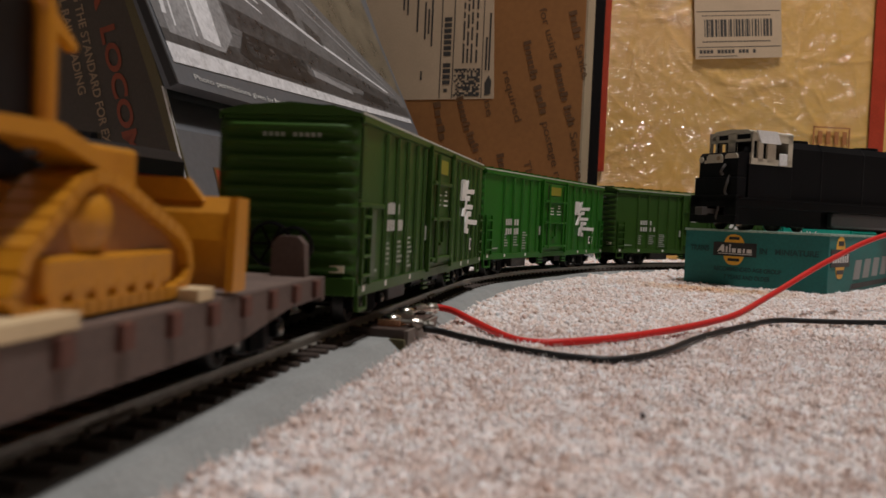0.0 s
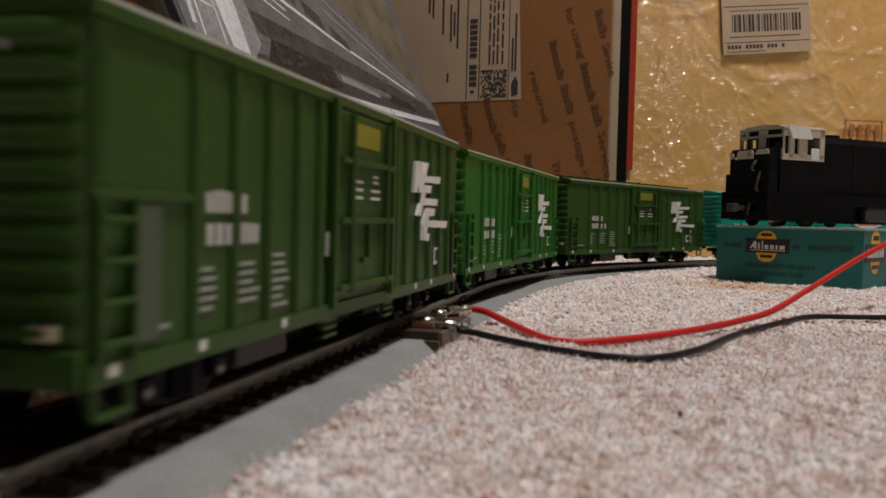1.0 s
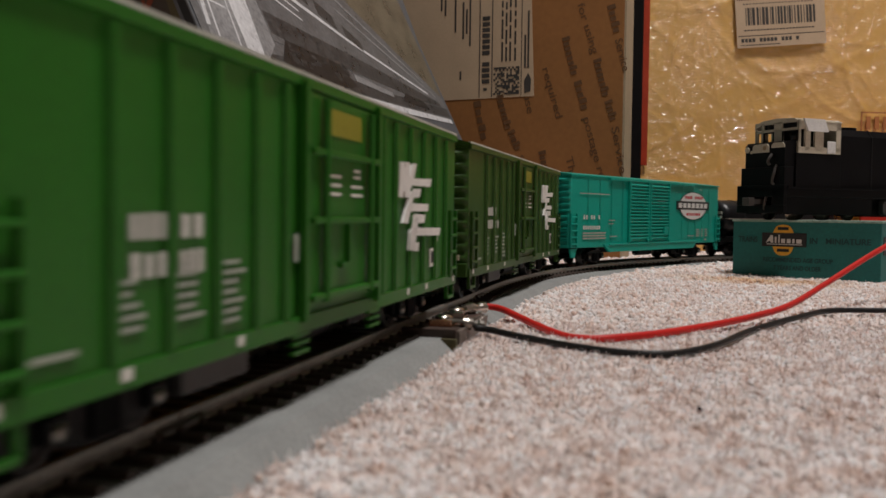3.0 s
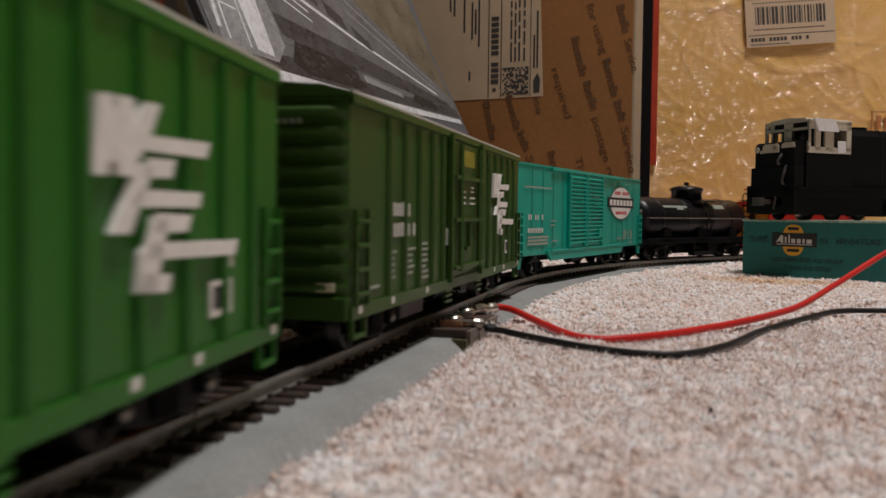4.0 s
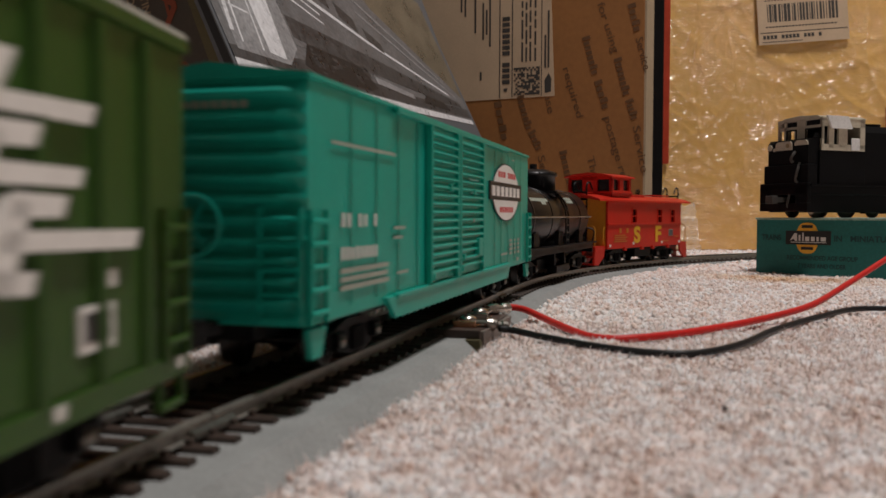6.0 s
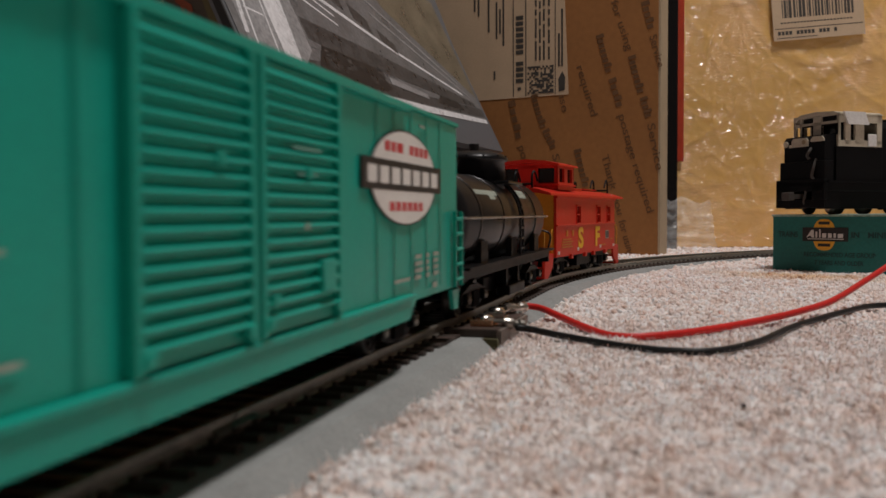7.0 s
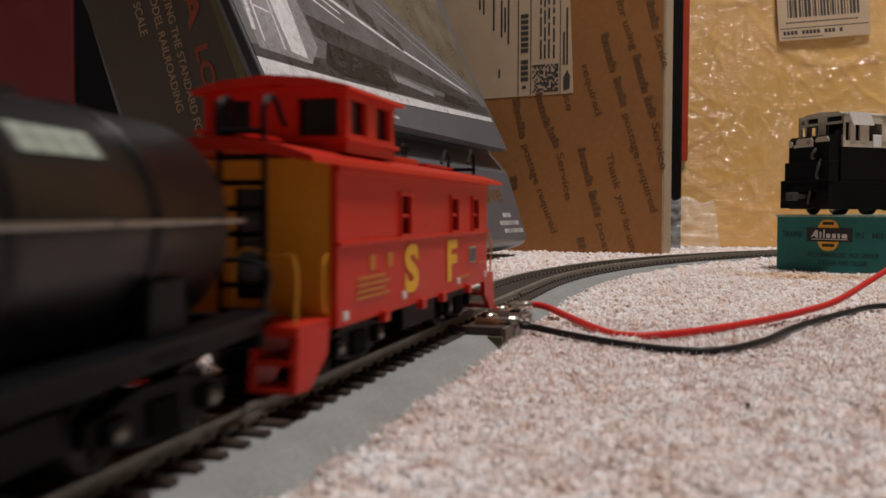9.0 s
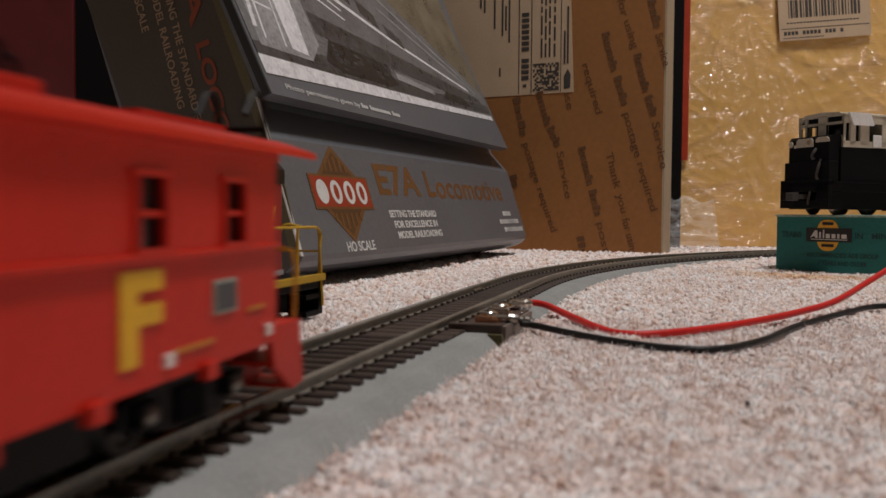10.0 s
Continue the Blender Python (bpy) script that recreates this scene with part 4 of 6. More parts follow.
def tank_car(where):
    rng = random.Random(5)
    c = thing("tank_car", on_track(where, 0.048), "satin black model tank car with a dome and side handrails", "railway car")
    R, zc, L = 14.6, 27.0, 63.0
    prof = [(0.1, -L - 5.0), (6, -L - 4.6), (10.5, -L - 3.2), (13.2, -L - 1.2), (R, -L + 1.5), (R, L - 1.5), (13.2, L + 1.2), (10.5, L + 3.2), (6, L + 4.6), (0.1, L + 5.0)]
    part("tank", bm_lathe(bmesh.new(), prof, "x", 40, (0, 0, zc)), SATIN_BLACK, c, "", True)
    for u in (-48, -16, 16, 42):
        part("tank_band", bm_lathe(bmesh.new(), [(R - 0.2, u - 0.8), (R + 0.3, u - 0.7), (R + 0.3, u + 0.7), (R - 0.2, u + 0.8)], "x", 40, (0, 0, zc)), SATIN_BLACK, c, "", True)
    dome = part("dome", bm_lathe(bmesh.new(), [(10.6, 37), (10.6, 46.6), (11.6, 47.0), (11.6, 48.0), (10.2, 49.2), (6, 50.4), (0.1, 50.8)], "z", 28, (3, 0, 0)), SATIN_BLACK, c, "", True)
    part("valve", rod((3, 0, 50), (3, 0, 53), 1.8, 12), SATIN_BLACK, dome)
    for k in range(12):
        a = math.pi * k / 6
        part("dome_bolt", rod((3 + 11 * math.cos(a), 11 * math.sin(a), 47.8), (3 + 11 * math.cos(a), 11 * math.sin(a), 48.7), 0.5, 6), SATIN_BLACK, dome)
    frame_ = part("underframe", merge(box(-74, 74, -14.6, -11.6, 11.0, 14.0, 0.2), box(-74, 74, 11.6, 14.6, 11.0, 14.0, 0.2), box(-73, 73, -4, 4, 7.6, 12.4, 0.3),
                                      box(-75, -72.5, -14.6, 14.6, 8.8, 13.8, 0.2), box(72.5, 75, -14.6, 14.6, 8.8, 13.8, 0.2)), BLACK, c)
    for side in (-1, 1):
        part("running_board", box(-72, 72, side * 14.2 - 3.0, side * 14.2 + 3.0, 13.9, 14.7, 0.1), BLACK, frame_)
        for u in (-44, 0, 44):
            part("saddle", prism([(u - 5, 12), (u + 5, 12), (u + 4, 21), (u - 4, 21)], side * 13.6 - 1.0, side * 13.6 + 1.0), BLACK, frame_)
        part("handrail", bm_tube(bmesh.new(), [(-66, side * 12, 27.8), (-62, side * 15.8, 27.8), (-20, side * 16.0, 27.8), (20, side * 16.0, 27.8), (62, side * 15.8, 27.8), (66, side * 12, 27.8)],
                                 0.4, 6), STEEL, c, "thin wire handrail")
        for u in (-55, -27, 6, 30, 55):
            part("stanchion", rod((u, side * 14.2, 27.8), (u, side * 16.4, 27.8), 0.6, 6), SATIN_BLACK, c)
        bm = bmesh.new()
        for u in (4.5, 9.5):
            for a, b in zip(range(0, 70, 14), range(14, 84, 14)):
                p, q = math.radians(62 - a), math.radians(62 - b)
                bm_rod(bm, (u, side * 15.9 * math.cos(p), zc + 15.9 * math.sin(p)), (u, side * 15.9 * math.cos(q), zc + 15.9 * math.sin(q)), 0.45, 6)
            bm_rod(bm, (u, side * 15.9, zc - 2), (u, side * 15.9, 15), 0.45, 6)
        for z in (17, 20.5, 24, 27.5, 31):
            bm_rod(bm, (4.5, side * 16, z), (9.5, side * 16, z), 0.4, 6)
        part("ladder", bm, SATIN_BLACK, c)
        part("dome_platform", box(-6, 18, side * 11.5 - 2.5, side * 11.5 + 2.5, 39.0, 39.9, 0.2), SATIN_BLACK, c)
        bm = bmesh.new()
        for u0, u1, a, n in ((-46, -16, 34.0, 9), (-30, -22, 28.0, 2), (20, 34, 40.0, 4), (20, 34, 33.0, 4)):
            w = (u1 - u0) / n
            for i in range(n):
                for da in (0.0, 2.2):
                    p = math.radians(a + da - 2.2)
                    q = math.radians(a + da + 2.3)
                    f = 14.72
                    vs = [bm.verts.new((x, side * f * math.cos(r), zc + f * math.sin(r))) for x, r in
                          ((u0 + i * w + 0.1, p), (u0 + (i + 1) * w - 0.3, p), (u0 + (i + 1) * w - 0.3, q), (u0 + i * w + 0.1, q))]
                    bm.faces.new(vs)
        part("lettering", bm, DULL_INK, c)
    part("end_lettering", merge(*[box(-L - 5.4 + o, -L - 4.0 + o, -9, 1, z, z + 2.2) for z, o in ((31, 0.9), (27.8, 0.6))]), DULL_INK, c)
    part("air_reservoir", merge(rod((-8, -9, 7), (12, -9, 7), 3.0, 14), box(-12, 14, -15.6, -11, 2.2, 5.4, 0.4), box(-10, -8, -14, -9, 4, 11), box(10, 12, -14, -9, 4, 11)), BLACK, c)
    part("underframe_core", merge(box(-72, 72, -9, 9, 8.6, 12.6, 0.3), box(-26, 30, -10, 10, 4.0, 9.0, 0.5)), BLACK, c)
    for way in (-1, 1):
        coupler(c, way * 74, way)
        truck(c, way * 48, None, False)
        part("end_rail", bm_tube(bmesh.new(), [(way * 75, -14, 13), (way * 76, -14, 21), (way * 76, 0, 21.6), (way * 76, 14, 21), (way * 75, 14, 13)], 0.45, 6), SATIN_BLACK, c)
    CARS.append((c, where, 0.048))


tank_car(0.9265)


def caboose(where):
    c = thing("caboose", on_track(where, 0.036), "red model caboose with mustard end walls and yellow lettering", "railway car")
    H, L = 16.2, 54.5
    for side in (-1, 1):
        y0, y1 = (side * H, side * (H - 1.4)) if side < 0 else (side * (H - 1.4), side * H)
        # side wall built round its three window openings
        bm = bmesh.new()
        wins = [(-22.4, -15.6), (15.6, 22.4), (36.6, 43.4)]
        bm_box(bm, -L, L, y0, y1, 9.6, 24.2)
        bm_box(bm, -L, L, y0, y1, 32.4, 37.4)
        edges = [-L] + [v for w in wins for v in w] + [L]
        for a, b in zip(edges[0::2], edges[1::2]):
            bm_box(bm, a, b, y0, y1, 24.2, 32.4)
        part("side_wall", bm, CABOOSE, c)
        y = side * (H + 0.2)
        part("belt_rail", box(-L, L, y - 0.5, y + 0.5, 23.2, 24.0, 0.15), CABOOSE, c)
        part("letter_board", box(-L, L, y - 0.35, y + 0.35, 35.6, 37.2, 0.1), CABOOSE, c)
        for a, b in wins:
            w = part("window", merge(box(a - 0.5, b + 0.5, y - 0.4, y + 0.4, 32.2, 33.0), box(a - 0.4, b + 0.4, y - 0.5, y + 0.5, 23.8, 24.5),
                                     box(a, b, y - side * 0.5 - 0.3, y - side * 0.5 + 0.3, 27.9, 28.6),
                                     box(a, a + 0.5, y - 0.35, y + 0.35, 24.2, 32.4), box(b - 0.5, b, y - 0.35, y + 0.35, 24.2, 32.4)), CABOOSE, c)
            part("pane", box(a, b, y - side * 1.1 - 0.1, y - side * 1.1 + 0.1, 24.2, 32.4), SMOKE, w)
        yy = y - side * 0.1
        # large S and F on the sides
        m = Matrix.Translation((0, yy + side * 0.12, 0)) @ (Matrix.Rotation(radians(90), 4, "X") if side < 0 else Matrix.Rotation(radians(90), 4, "X") @ Matrix.Rotation(radians(180), 4, "Y"))
        part("initial", fitted("S", *((-19.4, -10.4) if side < 0 else (10.4, 19.4)), 12.9, 9.4, m, 0.55), YELLOW_INK, c, "large yellow initial")
        part("initial", fitted("F", *((12.6, 21.2) if side < 0 else (-21.2, -12.6)), 12.9, 9.4, m, 0.55), YELLOW_INK, c, "large yellow initial")
        k = bmesh.new()
        for a, b in ((-39.5, -36.6), (-30, -27)):
            bm_box(k, a, b, yy - 0.14, yy + 0.14, 18.4, 21.2)
        for i in range(4):
            bm_box(k, -46.5 + i * 0.3, -28.5 - (i % 2) * 2.6, yy - 0.14, yy + 0.14, 13.4 + i * 1.15, 13.95 + i * 1.15)
        bm_box(k, 24, 34, yy - 0.14, yy + 0.14, 12.3, 12.9)
        bm_box(k, 44, 50, yy - 0.14, yy + 0.14, 15.0, 15.6)
        part("side_lettering", k, surface_once("worn_orange_ink", (0.48, 0.16, 0.012), 0.5), c)
        part("number_plate", box(33.8, 40.4, yy - 0.2, yy + 0.2, 15.7, 19.9), DULL_INK, c)
        part("plate_face", box(34.2, 40.0, yy - 0.28, yy + 0.28, 16.1, 19.5), surface_once("slate_ink", (0.06, 0.065, 0.07), 0.5), c)
        part("sill_marks", merge(*[box(u - 0.8, u + 0.8, yy - 0.4, yy + 0.4, z, z + 1.5) for u, z in ((-51.5, 10.6), (-20, 11.4), (22.5, 11.2), (51, 11.0))]), WHITE_INK, c)
        for u in (-32, -8, 8, 32):
            part("sill_bracket", box(u - 1.4, u + 1.4, y - 0.8, y + 0.6, 8.2, 10.2), CABOOSE, c)
    for way in (-1, 1):
        x = way * (L - 0.8)
        bm = bmesh.new()
        for a, b, z0, z1 in ((-H + 0.9, -3.4, 10, 38), (3.4, H - 0.9, 10, 38), (-3.4, 3.4, 33, 38), (-3.4, 3.4, 10, 14)):
            bm_box(bm, x - 0.8, x + 0.8, a, b, z0, z1)
        part("end_wall", bm, CABOOSE_END, c, "mustard yellow end wall")
        part("end_door", box(x - way * 1.2 - 0.3, x - way * 1.2 + 0.3, -3.4, 3.4, 14, 33), SMOKE, c)
        x0, x1 = sorted((way * L, way * (L + 13)))
        part("platform", box(x0, x1, -15, 15, 9.6, 11.4, 0.3), CABOOSE, c)
        bx = way * (L + 12.2)
        for y in (-14.6, 14.6):
            side = 1 if y > 0 else -1
            part("step", merge(prism([(way * (L + 0.5), 11.4), (way * (L + 12.5), 11.4), (way * (L + 14), 1.2), (way * (L + 9), 0.8), (way * (L + 2), 5.4)], y - 0.6, y + 0.6),
                               prism([(way * (L + 0.5), 11.4), (way * (L + 12.5), 11.4), (way * (L + 14), 1.2), (way * (L + 9), 0.8), (way * (L + 2), 5.4)], y - side * 7 - 0.6, y - side * 7 + 0.6),
                               box(min(way * (L + 2), way * (L + 13.5)), max(way * (L + 2), way * (L + 13.5)), y - 3.8 - side * 3.4, y + 3.8 - side * 3.4, 5.2, 6.0),
                               box(min(way * (L + 8), way * (L + 14)), max(way * (L + 8), way * (L + 14)), y - 3.8 - side * 3.4, y + 3.8 - side * 3.4, 1.0, 1.8)), CABOOSE, c)
            part("end_railing", bm_tube(bmesh.new(), [(bx, y * 0.98, 11), (bx, y * 0.98, 21.5), (bx, y * 0.7, 22.4), (bx, y * 0.3, 22.4), (bx, y * 0.26, 11)], 0.3, 6), CABOOSE_END, c)
            part("grab_iron", bm_tube(bmesh.new(), [(way * (L + 0.6), y, 12), (way * (L + 2.2), y, 14), (way * (L + 2.2), y, 20), (way * (L + 0.6), y, 22)], 0.28, 6), CABOOSE_END, c)
        bm = bmesh.new()
        for y in (-9.2, -1.4):
            bm_rod(bm, (bx, y, 11), (bx, y, 38), 0.55, 6)
            bm_tube(bm, [(bx, y, 38), (bx, y, 45), (way * (L + 9), y, 47), (way * (L + 5), y, 43)], 0.5, 6)
        for i in range(8):
            bm_rod(bm, (bx, -9.2, 13.5 + i * 4.0), (bx, -1.4, 13.5 + i * 4.0), 0.5, 6)
        part("ladder", bm, BLACK, c, "black end ladder")
        coupler(c, way * (L + 11), way)
        truck(c, way * 36)
        part("roof_walk_end", box(min(way * 40, way * (L + 12)), max(way * 40, way * (L + 12)), -3, 3, 41.3, 42.0), CABOOSE, c)
    arch = [(-17.8, 36.6), (-17.6, 37.6), (-12, 39.4), (-6, 40.5), (0, 40.9), (6, 40.5), (12, 39.4), (17.6, 37.6), (17.8, 36.6), (6, 38.6), (-6, 38.6)]
    part("roof", prism(arch, -L - 13, L + 13, "x"), CABOOSE, c)
    # cupola with open windows
    cu = part("cupola", merge(box(-38, -12, -14, -12.8, 39.5, 43.0), box(-38, -12, 12.8, 14, 39.5, 43.0), box(-38, -36.8, -14, 14, 39.5, 42.6), box(-13.2, -12, -14, 14, 39.5, 42.6),
                              *[box(a, b, y, y + 1.2, 43, 50.4) for y in (-14, 12.8) for a, b in ((-38, -35.5), (-27.5, -22.5), (-14.5, -12))],
                              *[box(x, x + 1.2, a, b, 42.6, 50.4) for x in (-38, -13.2) for a, b in ((-14, -12.4), (-4.6, 4.6), (12.4, 14))],
                              box(-38, -12, -14, -12.8, 49.2, 51), box(-38, -12, 12.8, 14, 49.2, 51), box(-38, -36.8, -14, 14, 49.2, 51.4), box(-13.2, -12, -14, 14, 49.2, 51.4)), CABOOSE, c)
    part("cupola_roof", prism([(-15.4, 50.2), (-15.2, 51.0), (-9, 52.5), (0, 53.3), (9, 52.5), (15.2, 51.0), (15.4, 50.2), (0, 51.6)], -40.5, -9.5, "x"), CABOOSE, cu)
    part("cupola_glazing", merge(box(-36, -14, -12.6, -12.3, 43, 50), box(-36, -14, 12.3, 12.6, 43, 50), box(-36.4, -36.1, -12, 12, 43, 50), box(-13.9, -13.6, -12, 12, 43, 50)), SMOKE, cu)
    part("cupola_eave", box(-39, -11, -14.8, 14.8, 41.4, 42.2, 0.2), CABOOSE, cu)
    cu.matrix_basis = pose(-0.007, 0, 0)
    part("chimney", merge(rod((-13, -9, 39), (-13, -9, 51.4), 0.8, 10), rod((-13, -9, 50.4), (-13, -9, 52.4), 1.6, 10)), BLACK, c)
    part("lamp_bracket", bm_tube(bmesh.new(), [(4, -8, 40), (4, -8, 44), (6.4, -8, 44), (6.4, -8, 40)], 0.35, 6), BLACK, c)
    part("lamp_bracket", bm_tube(bmesh.new(), [(13, -3, 40), (13, -3, 44), (15.4, -3, 44), (15.4, -3, 40)], 0.35, 6), BLACK, c)
    part("roof_hatch", box(-8, 10, -10, -4, 39.6, 41.2, 0.3), CABOOSE, c)
    part("floor_frame", box(-L, L, -14, 14, 8.8, 10.2), BLACK, c)
    part("battery_box", merge(box(-12, 12, -13.5, -7, 3.8, 8.8, 0.4), rod((-8, 5, 6), (10, 5, 6), 2.2, 10)), BLACK, c)
    CARS.append((c, where, 0.036))


caboose(1.0745)
def flat_car(where):
    c = thing("flat_car", on_track(where, 0.064), "weathered brown model flat car with fishbelly sides and stake pockets", "railway car")
    H, L = 16.5, 91.5
    bm = bmesh.new()
    bm_box(bm, -L, L, -H + 0.4, H - 0.4, 12.6, 13.9)
    part("deck", bm, BROWN, c)
    board = mesh_from(box(-1.35, 1.35, -H + 0.3, H - 0.3, 13.9, 14.35, 0.12), "deck_board", surface("brown_deck_board", (0.125, 0.085, 0.068), 0.65, vary=0.3, random_part=0.5))
    for i in range(62):
        piece("deck_board", board, c, pose((-88.5 + i * 2.9) / 1000, 0, 0))
    for side in (-1, 1):
        y = side * H
        part("side_sill", prism([(-L, 14.2), (L, 14.2), (L, 10.2), (68, 9.6), (44, 6.6), (-44, 6.6), (-68, 9.6), (-L, 10.2)], y - 0.6, y + 0.6), BROWN, c)
        for i in range(14):
            u = -85 + i * 13.05
            part("stake_pocket", box(u - 1.5, u + 1.5, y + side * 0.9 - 0.7, y + side * 0.9 + 0.7, 10.6, 14.0, 0.25), POCKET, c)
    for way in (-1, 1):
        part("end_sill", box(way * L - 1, way * L + 1, -H - 0.6, H + 0.6, 9.2, 14.3, 0.3), BROWN, c)
        coupler(c, way * (L - 1), way)
        truck(c, way * 64)
    part("brake_stand", prism([(-14.5, 14.2), (-7, 14.2), (-7.2, 21.2), (-8.8, 22.8), (-12.6, 22.8), (-14.2, 21.2)], L - 5.5, L - 2.5, "x"), BROWN, c)
    brake_wheel(c, L - 1.4, -10.5, 20.4, 4, BLACK)
    part("centre_sill", box(-88, 88, -5, 5, 6, 12.8), BLACK, c)
    CARS.append((c, where, 0.064))
    return c


FLAT_AT = -0.1365
flat_car(FLAT_AT)


def bulldozer():
    """A toy crawler on timbers, high drive wheel, blade forward."""
    d = thing("bulldozer", on_track(FLAT_AT - 0.0175, 0.064), "yellow toy bulldozer chained to a flat car", "bulldozer")
    belt = [(5, 18), (6.5, 15.8), (10, 15.0), (44, 15.0), (48.5, 16.2), (50.5, 19), (49.5, 22.5), (46, 25), (28, 31.5), (23, 32.2), (18.5, 31), (8, 23)]
    inner = [(9, 19), (10.5, 17.6), (43.5, 17.6), (46.5, 19.5), (45, 22.2), (27, 28.4), (23.4, 29), (20.5, 28)]
    for side in (-1, 1):
        y = side * 10.6
        # core in a darker copy of the yellow: painted shade inside the belt
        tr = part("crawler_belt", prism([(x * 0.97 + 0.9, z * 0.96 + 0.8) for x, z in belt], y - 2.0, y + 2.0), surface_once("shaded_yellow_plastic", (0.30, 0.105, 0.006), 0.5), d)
        n = len(belt)
        # belt of plates with an open middle
        for i in range(n):
            a, b = Vector((belt[i][0], 0, belt[i][1])), Vector((belt[(i + 1) % n][0], 0, belt[(i + 1) % n][1]))
            k = max(1, round((b - a).length / 2.6))
            t = (b - a).normalized()
            nn = Vector((t.z, 0, -t.x))
            for j in range(k):
                p, q = a.lerp(b, j / k), a.lerp(b, (j + 0.86) / k)
                r = [p - nn * 1.7, q - nn * 1.7, q, p, ]
                part("track_shoe", prism([(v.x, v.z) for v in r], y - 3.6, y + 3.6), DOZER, tr)
        part("roller_frame", box(12, 44, y + side * 2.0 - 1.2, y + side * 2.0 + 1.2, 17.4, 22.0, 0.6), DOZER, tr)
        part("drive_wheel", bm_lathe(bmesh.new(), [(0.3, y + side * 3.6), (3.0, y + side * 3.4), (3.4, y + side * 2.4), (5.0, y + side * 2.2), (5.0, y)], "y", 16, (23, 0, 26.0)), DOZER, tr, "", True)
        for u in (14, 19, 24, 29, 34, 39):
            part("roller", rod((u, y + side * 2.0, 17.6), (u, y + side * 3.3, 17.6), 1.6, 10), DOZER, tr)
        part("push_arm", prism([(30, 19.5), (58, 19.0), (58, 21.5), (30, 23.0)], side * 5.6 - 0.8, side * 5.6 + 0.8), DOZER, d)
        part("fender", prism([(-4, 33.2), (-4, 34.6), (2, 36.4), (14, 36.6), (19, 35.2), (25.0, 33.0), (24.2, 31.8), (18, 33.4), (13, 34.6), (2, 34.6)], y - 3.4, y + 3.4), DOZER, d)
        part("cab_post", bm_tube(bmesh.new(), [(22.4, side * 6.8, 33), (22.4, side * 6.8, 46), (22.2, side * 6.5, 51.6), (19, side * 5.6, 53.2)], 1.35, 8), DOZER, d)
        part("exhaust_arm", prism([(23, 49), (28.4, 46.6), (28.8, 47.6), (23.4, 51)], side * 6.5 - 0.7, side * 6.5 + 0.7), DOZER, d)
        part("lamp", rod((16.2, side * 9, 33.6), (17.4, side * 9, 33.6), 0.9, 12), CHROME, d, "small round headlamp")
    # same darker yellow, painting the shade between the belts onto the hull
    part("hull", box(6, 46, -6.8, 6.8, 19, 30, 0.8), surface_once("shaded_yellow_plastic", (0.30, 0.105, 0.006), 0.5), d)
    part("engine_cover", box(28, 48, -6.2, 6.2, 26, 36.0, 0.8), DOZER, d)
    part("grille", merge(*[box(47.6, 48.6, -5 + i * 1.6, -4.2 + i * 1.6, 27, 33.6) for i in range(7)]), BLACK, d)
    part("cab_body", box(2, 27.6, -5.8, 5.8, 30, 52, 1.0), SATIN_BLACK, d, "black enclosed cab")
    part("canopy", box(0, 24, -8, 8, 52.4, 54, 0.7), DOZER, d)
    part("exhaust", rod((33, 2, 40), (33, 2, 50), 1.0, 10), BLACK, d)
    bl = bmesh.new()
    prof = [(58.5, 15.2), (60.6, 17), (59.4, 20), (58.8, 23), (59.4, 27), (61.2, 29.4), (60.2, 29.8), (58.0, 27.2), (57.2, 23), (57.6, 19)]
    bm_prism(bl, prof, -17.4, 17.4)
    b = part("blade", bl, DOZER, d)
    part("blade_crest", prism([(-12, 29), (12, 29), (9, 32.6), (-9, 32.6)], 58.6, 60.2, "x"), DOZER, b)
    for y in (-17.4, 17.4):
        part("blade_end", prism([(56.2, 15), (61.8, 15), (62.4, 29.6), (57.5, 29.8)], y - 0.7, y + 0.7), DOZER, b)
    CARS.append((d, FLAT_AT - 0.0175, 0.064))
    for u0, u1, y0, y1 in ((24, 33.5, -17, 8), (-26, -3.5, -17.5, 10)):
        p = thing("timber", on_track(FLAT_AT, 0.064), "pale pine strip wedged under a toy bulldozer", "timber", "pine strips")
        part("strip", box(u0 + 4, u1, y0, y1, 14.36, 16.3, 0.15), PINE, p)
        CARS.append((p, FLAT_AT, 0.064))


bulldozer()


# ---- boxes round the track ----
def slanted(points, s0, s1, base, u):
    """A cross-section of (out, height) carried along the direction u from s0 to s1 millimetres."""
    n = Vector((u.y, -u.x, 0))
    bm = bmesh.new()
    rings = []
    for s in (s0, s1):
        rings.append([bm.verts.new(base + u * s + n * a + Vector((0, 0, z))) for a, z in points])
    k = len(points)
    bm.faces.new(rings[0])
    bm.faces.new(rings[1][::-1])
    for i in range(k):
        bm.faces.new((rings[0][i], rings[1][i], rings[1][(i + 1) % k], rings[0][(i + 1) % k]))
    return bm


KIT_BASE, KIT_U = Vector((-46.7, 370.1, 0)), Vector((0.34885, 0.93718, 0)).normalized()
KIT_N = Vector((KIT_U.y, -KIT_U.x, 0))


def on_face(a0, z0, lean, lift=0.0):
    """The plane of a slanted face: x runs along the box, y up the face, from the line at out a0 and height z0."""
    up = (Vector((0, 0, 1)) - KIT_N * lean).normalized()
    out = KIT_U.cross(up)
    o = KIT_BASE + KIT_N * a0 + Vector((0, 0, z0)) + out * lift
    return Matrix(((KIT_U.x, up.x, out.x, o.x), (KIT_U.y, up.y, out.y, o.y), (KIT_U.z, up.z, out.z, o.z), (0, 0, 0, 1)))


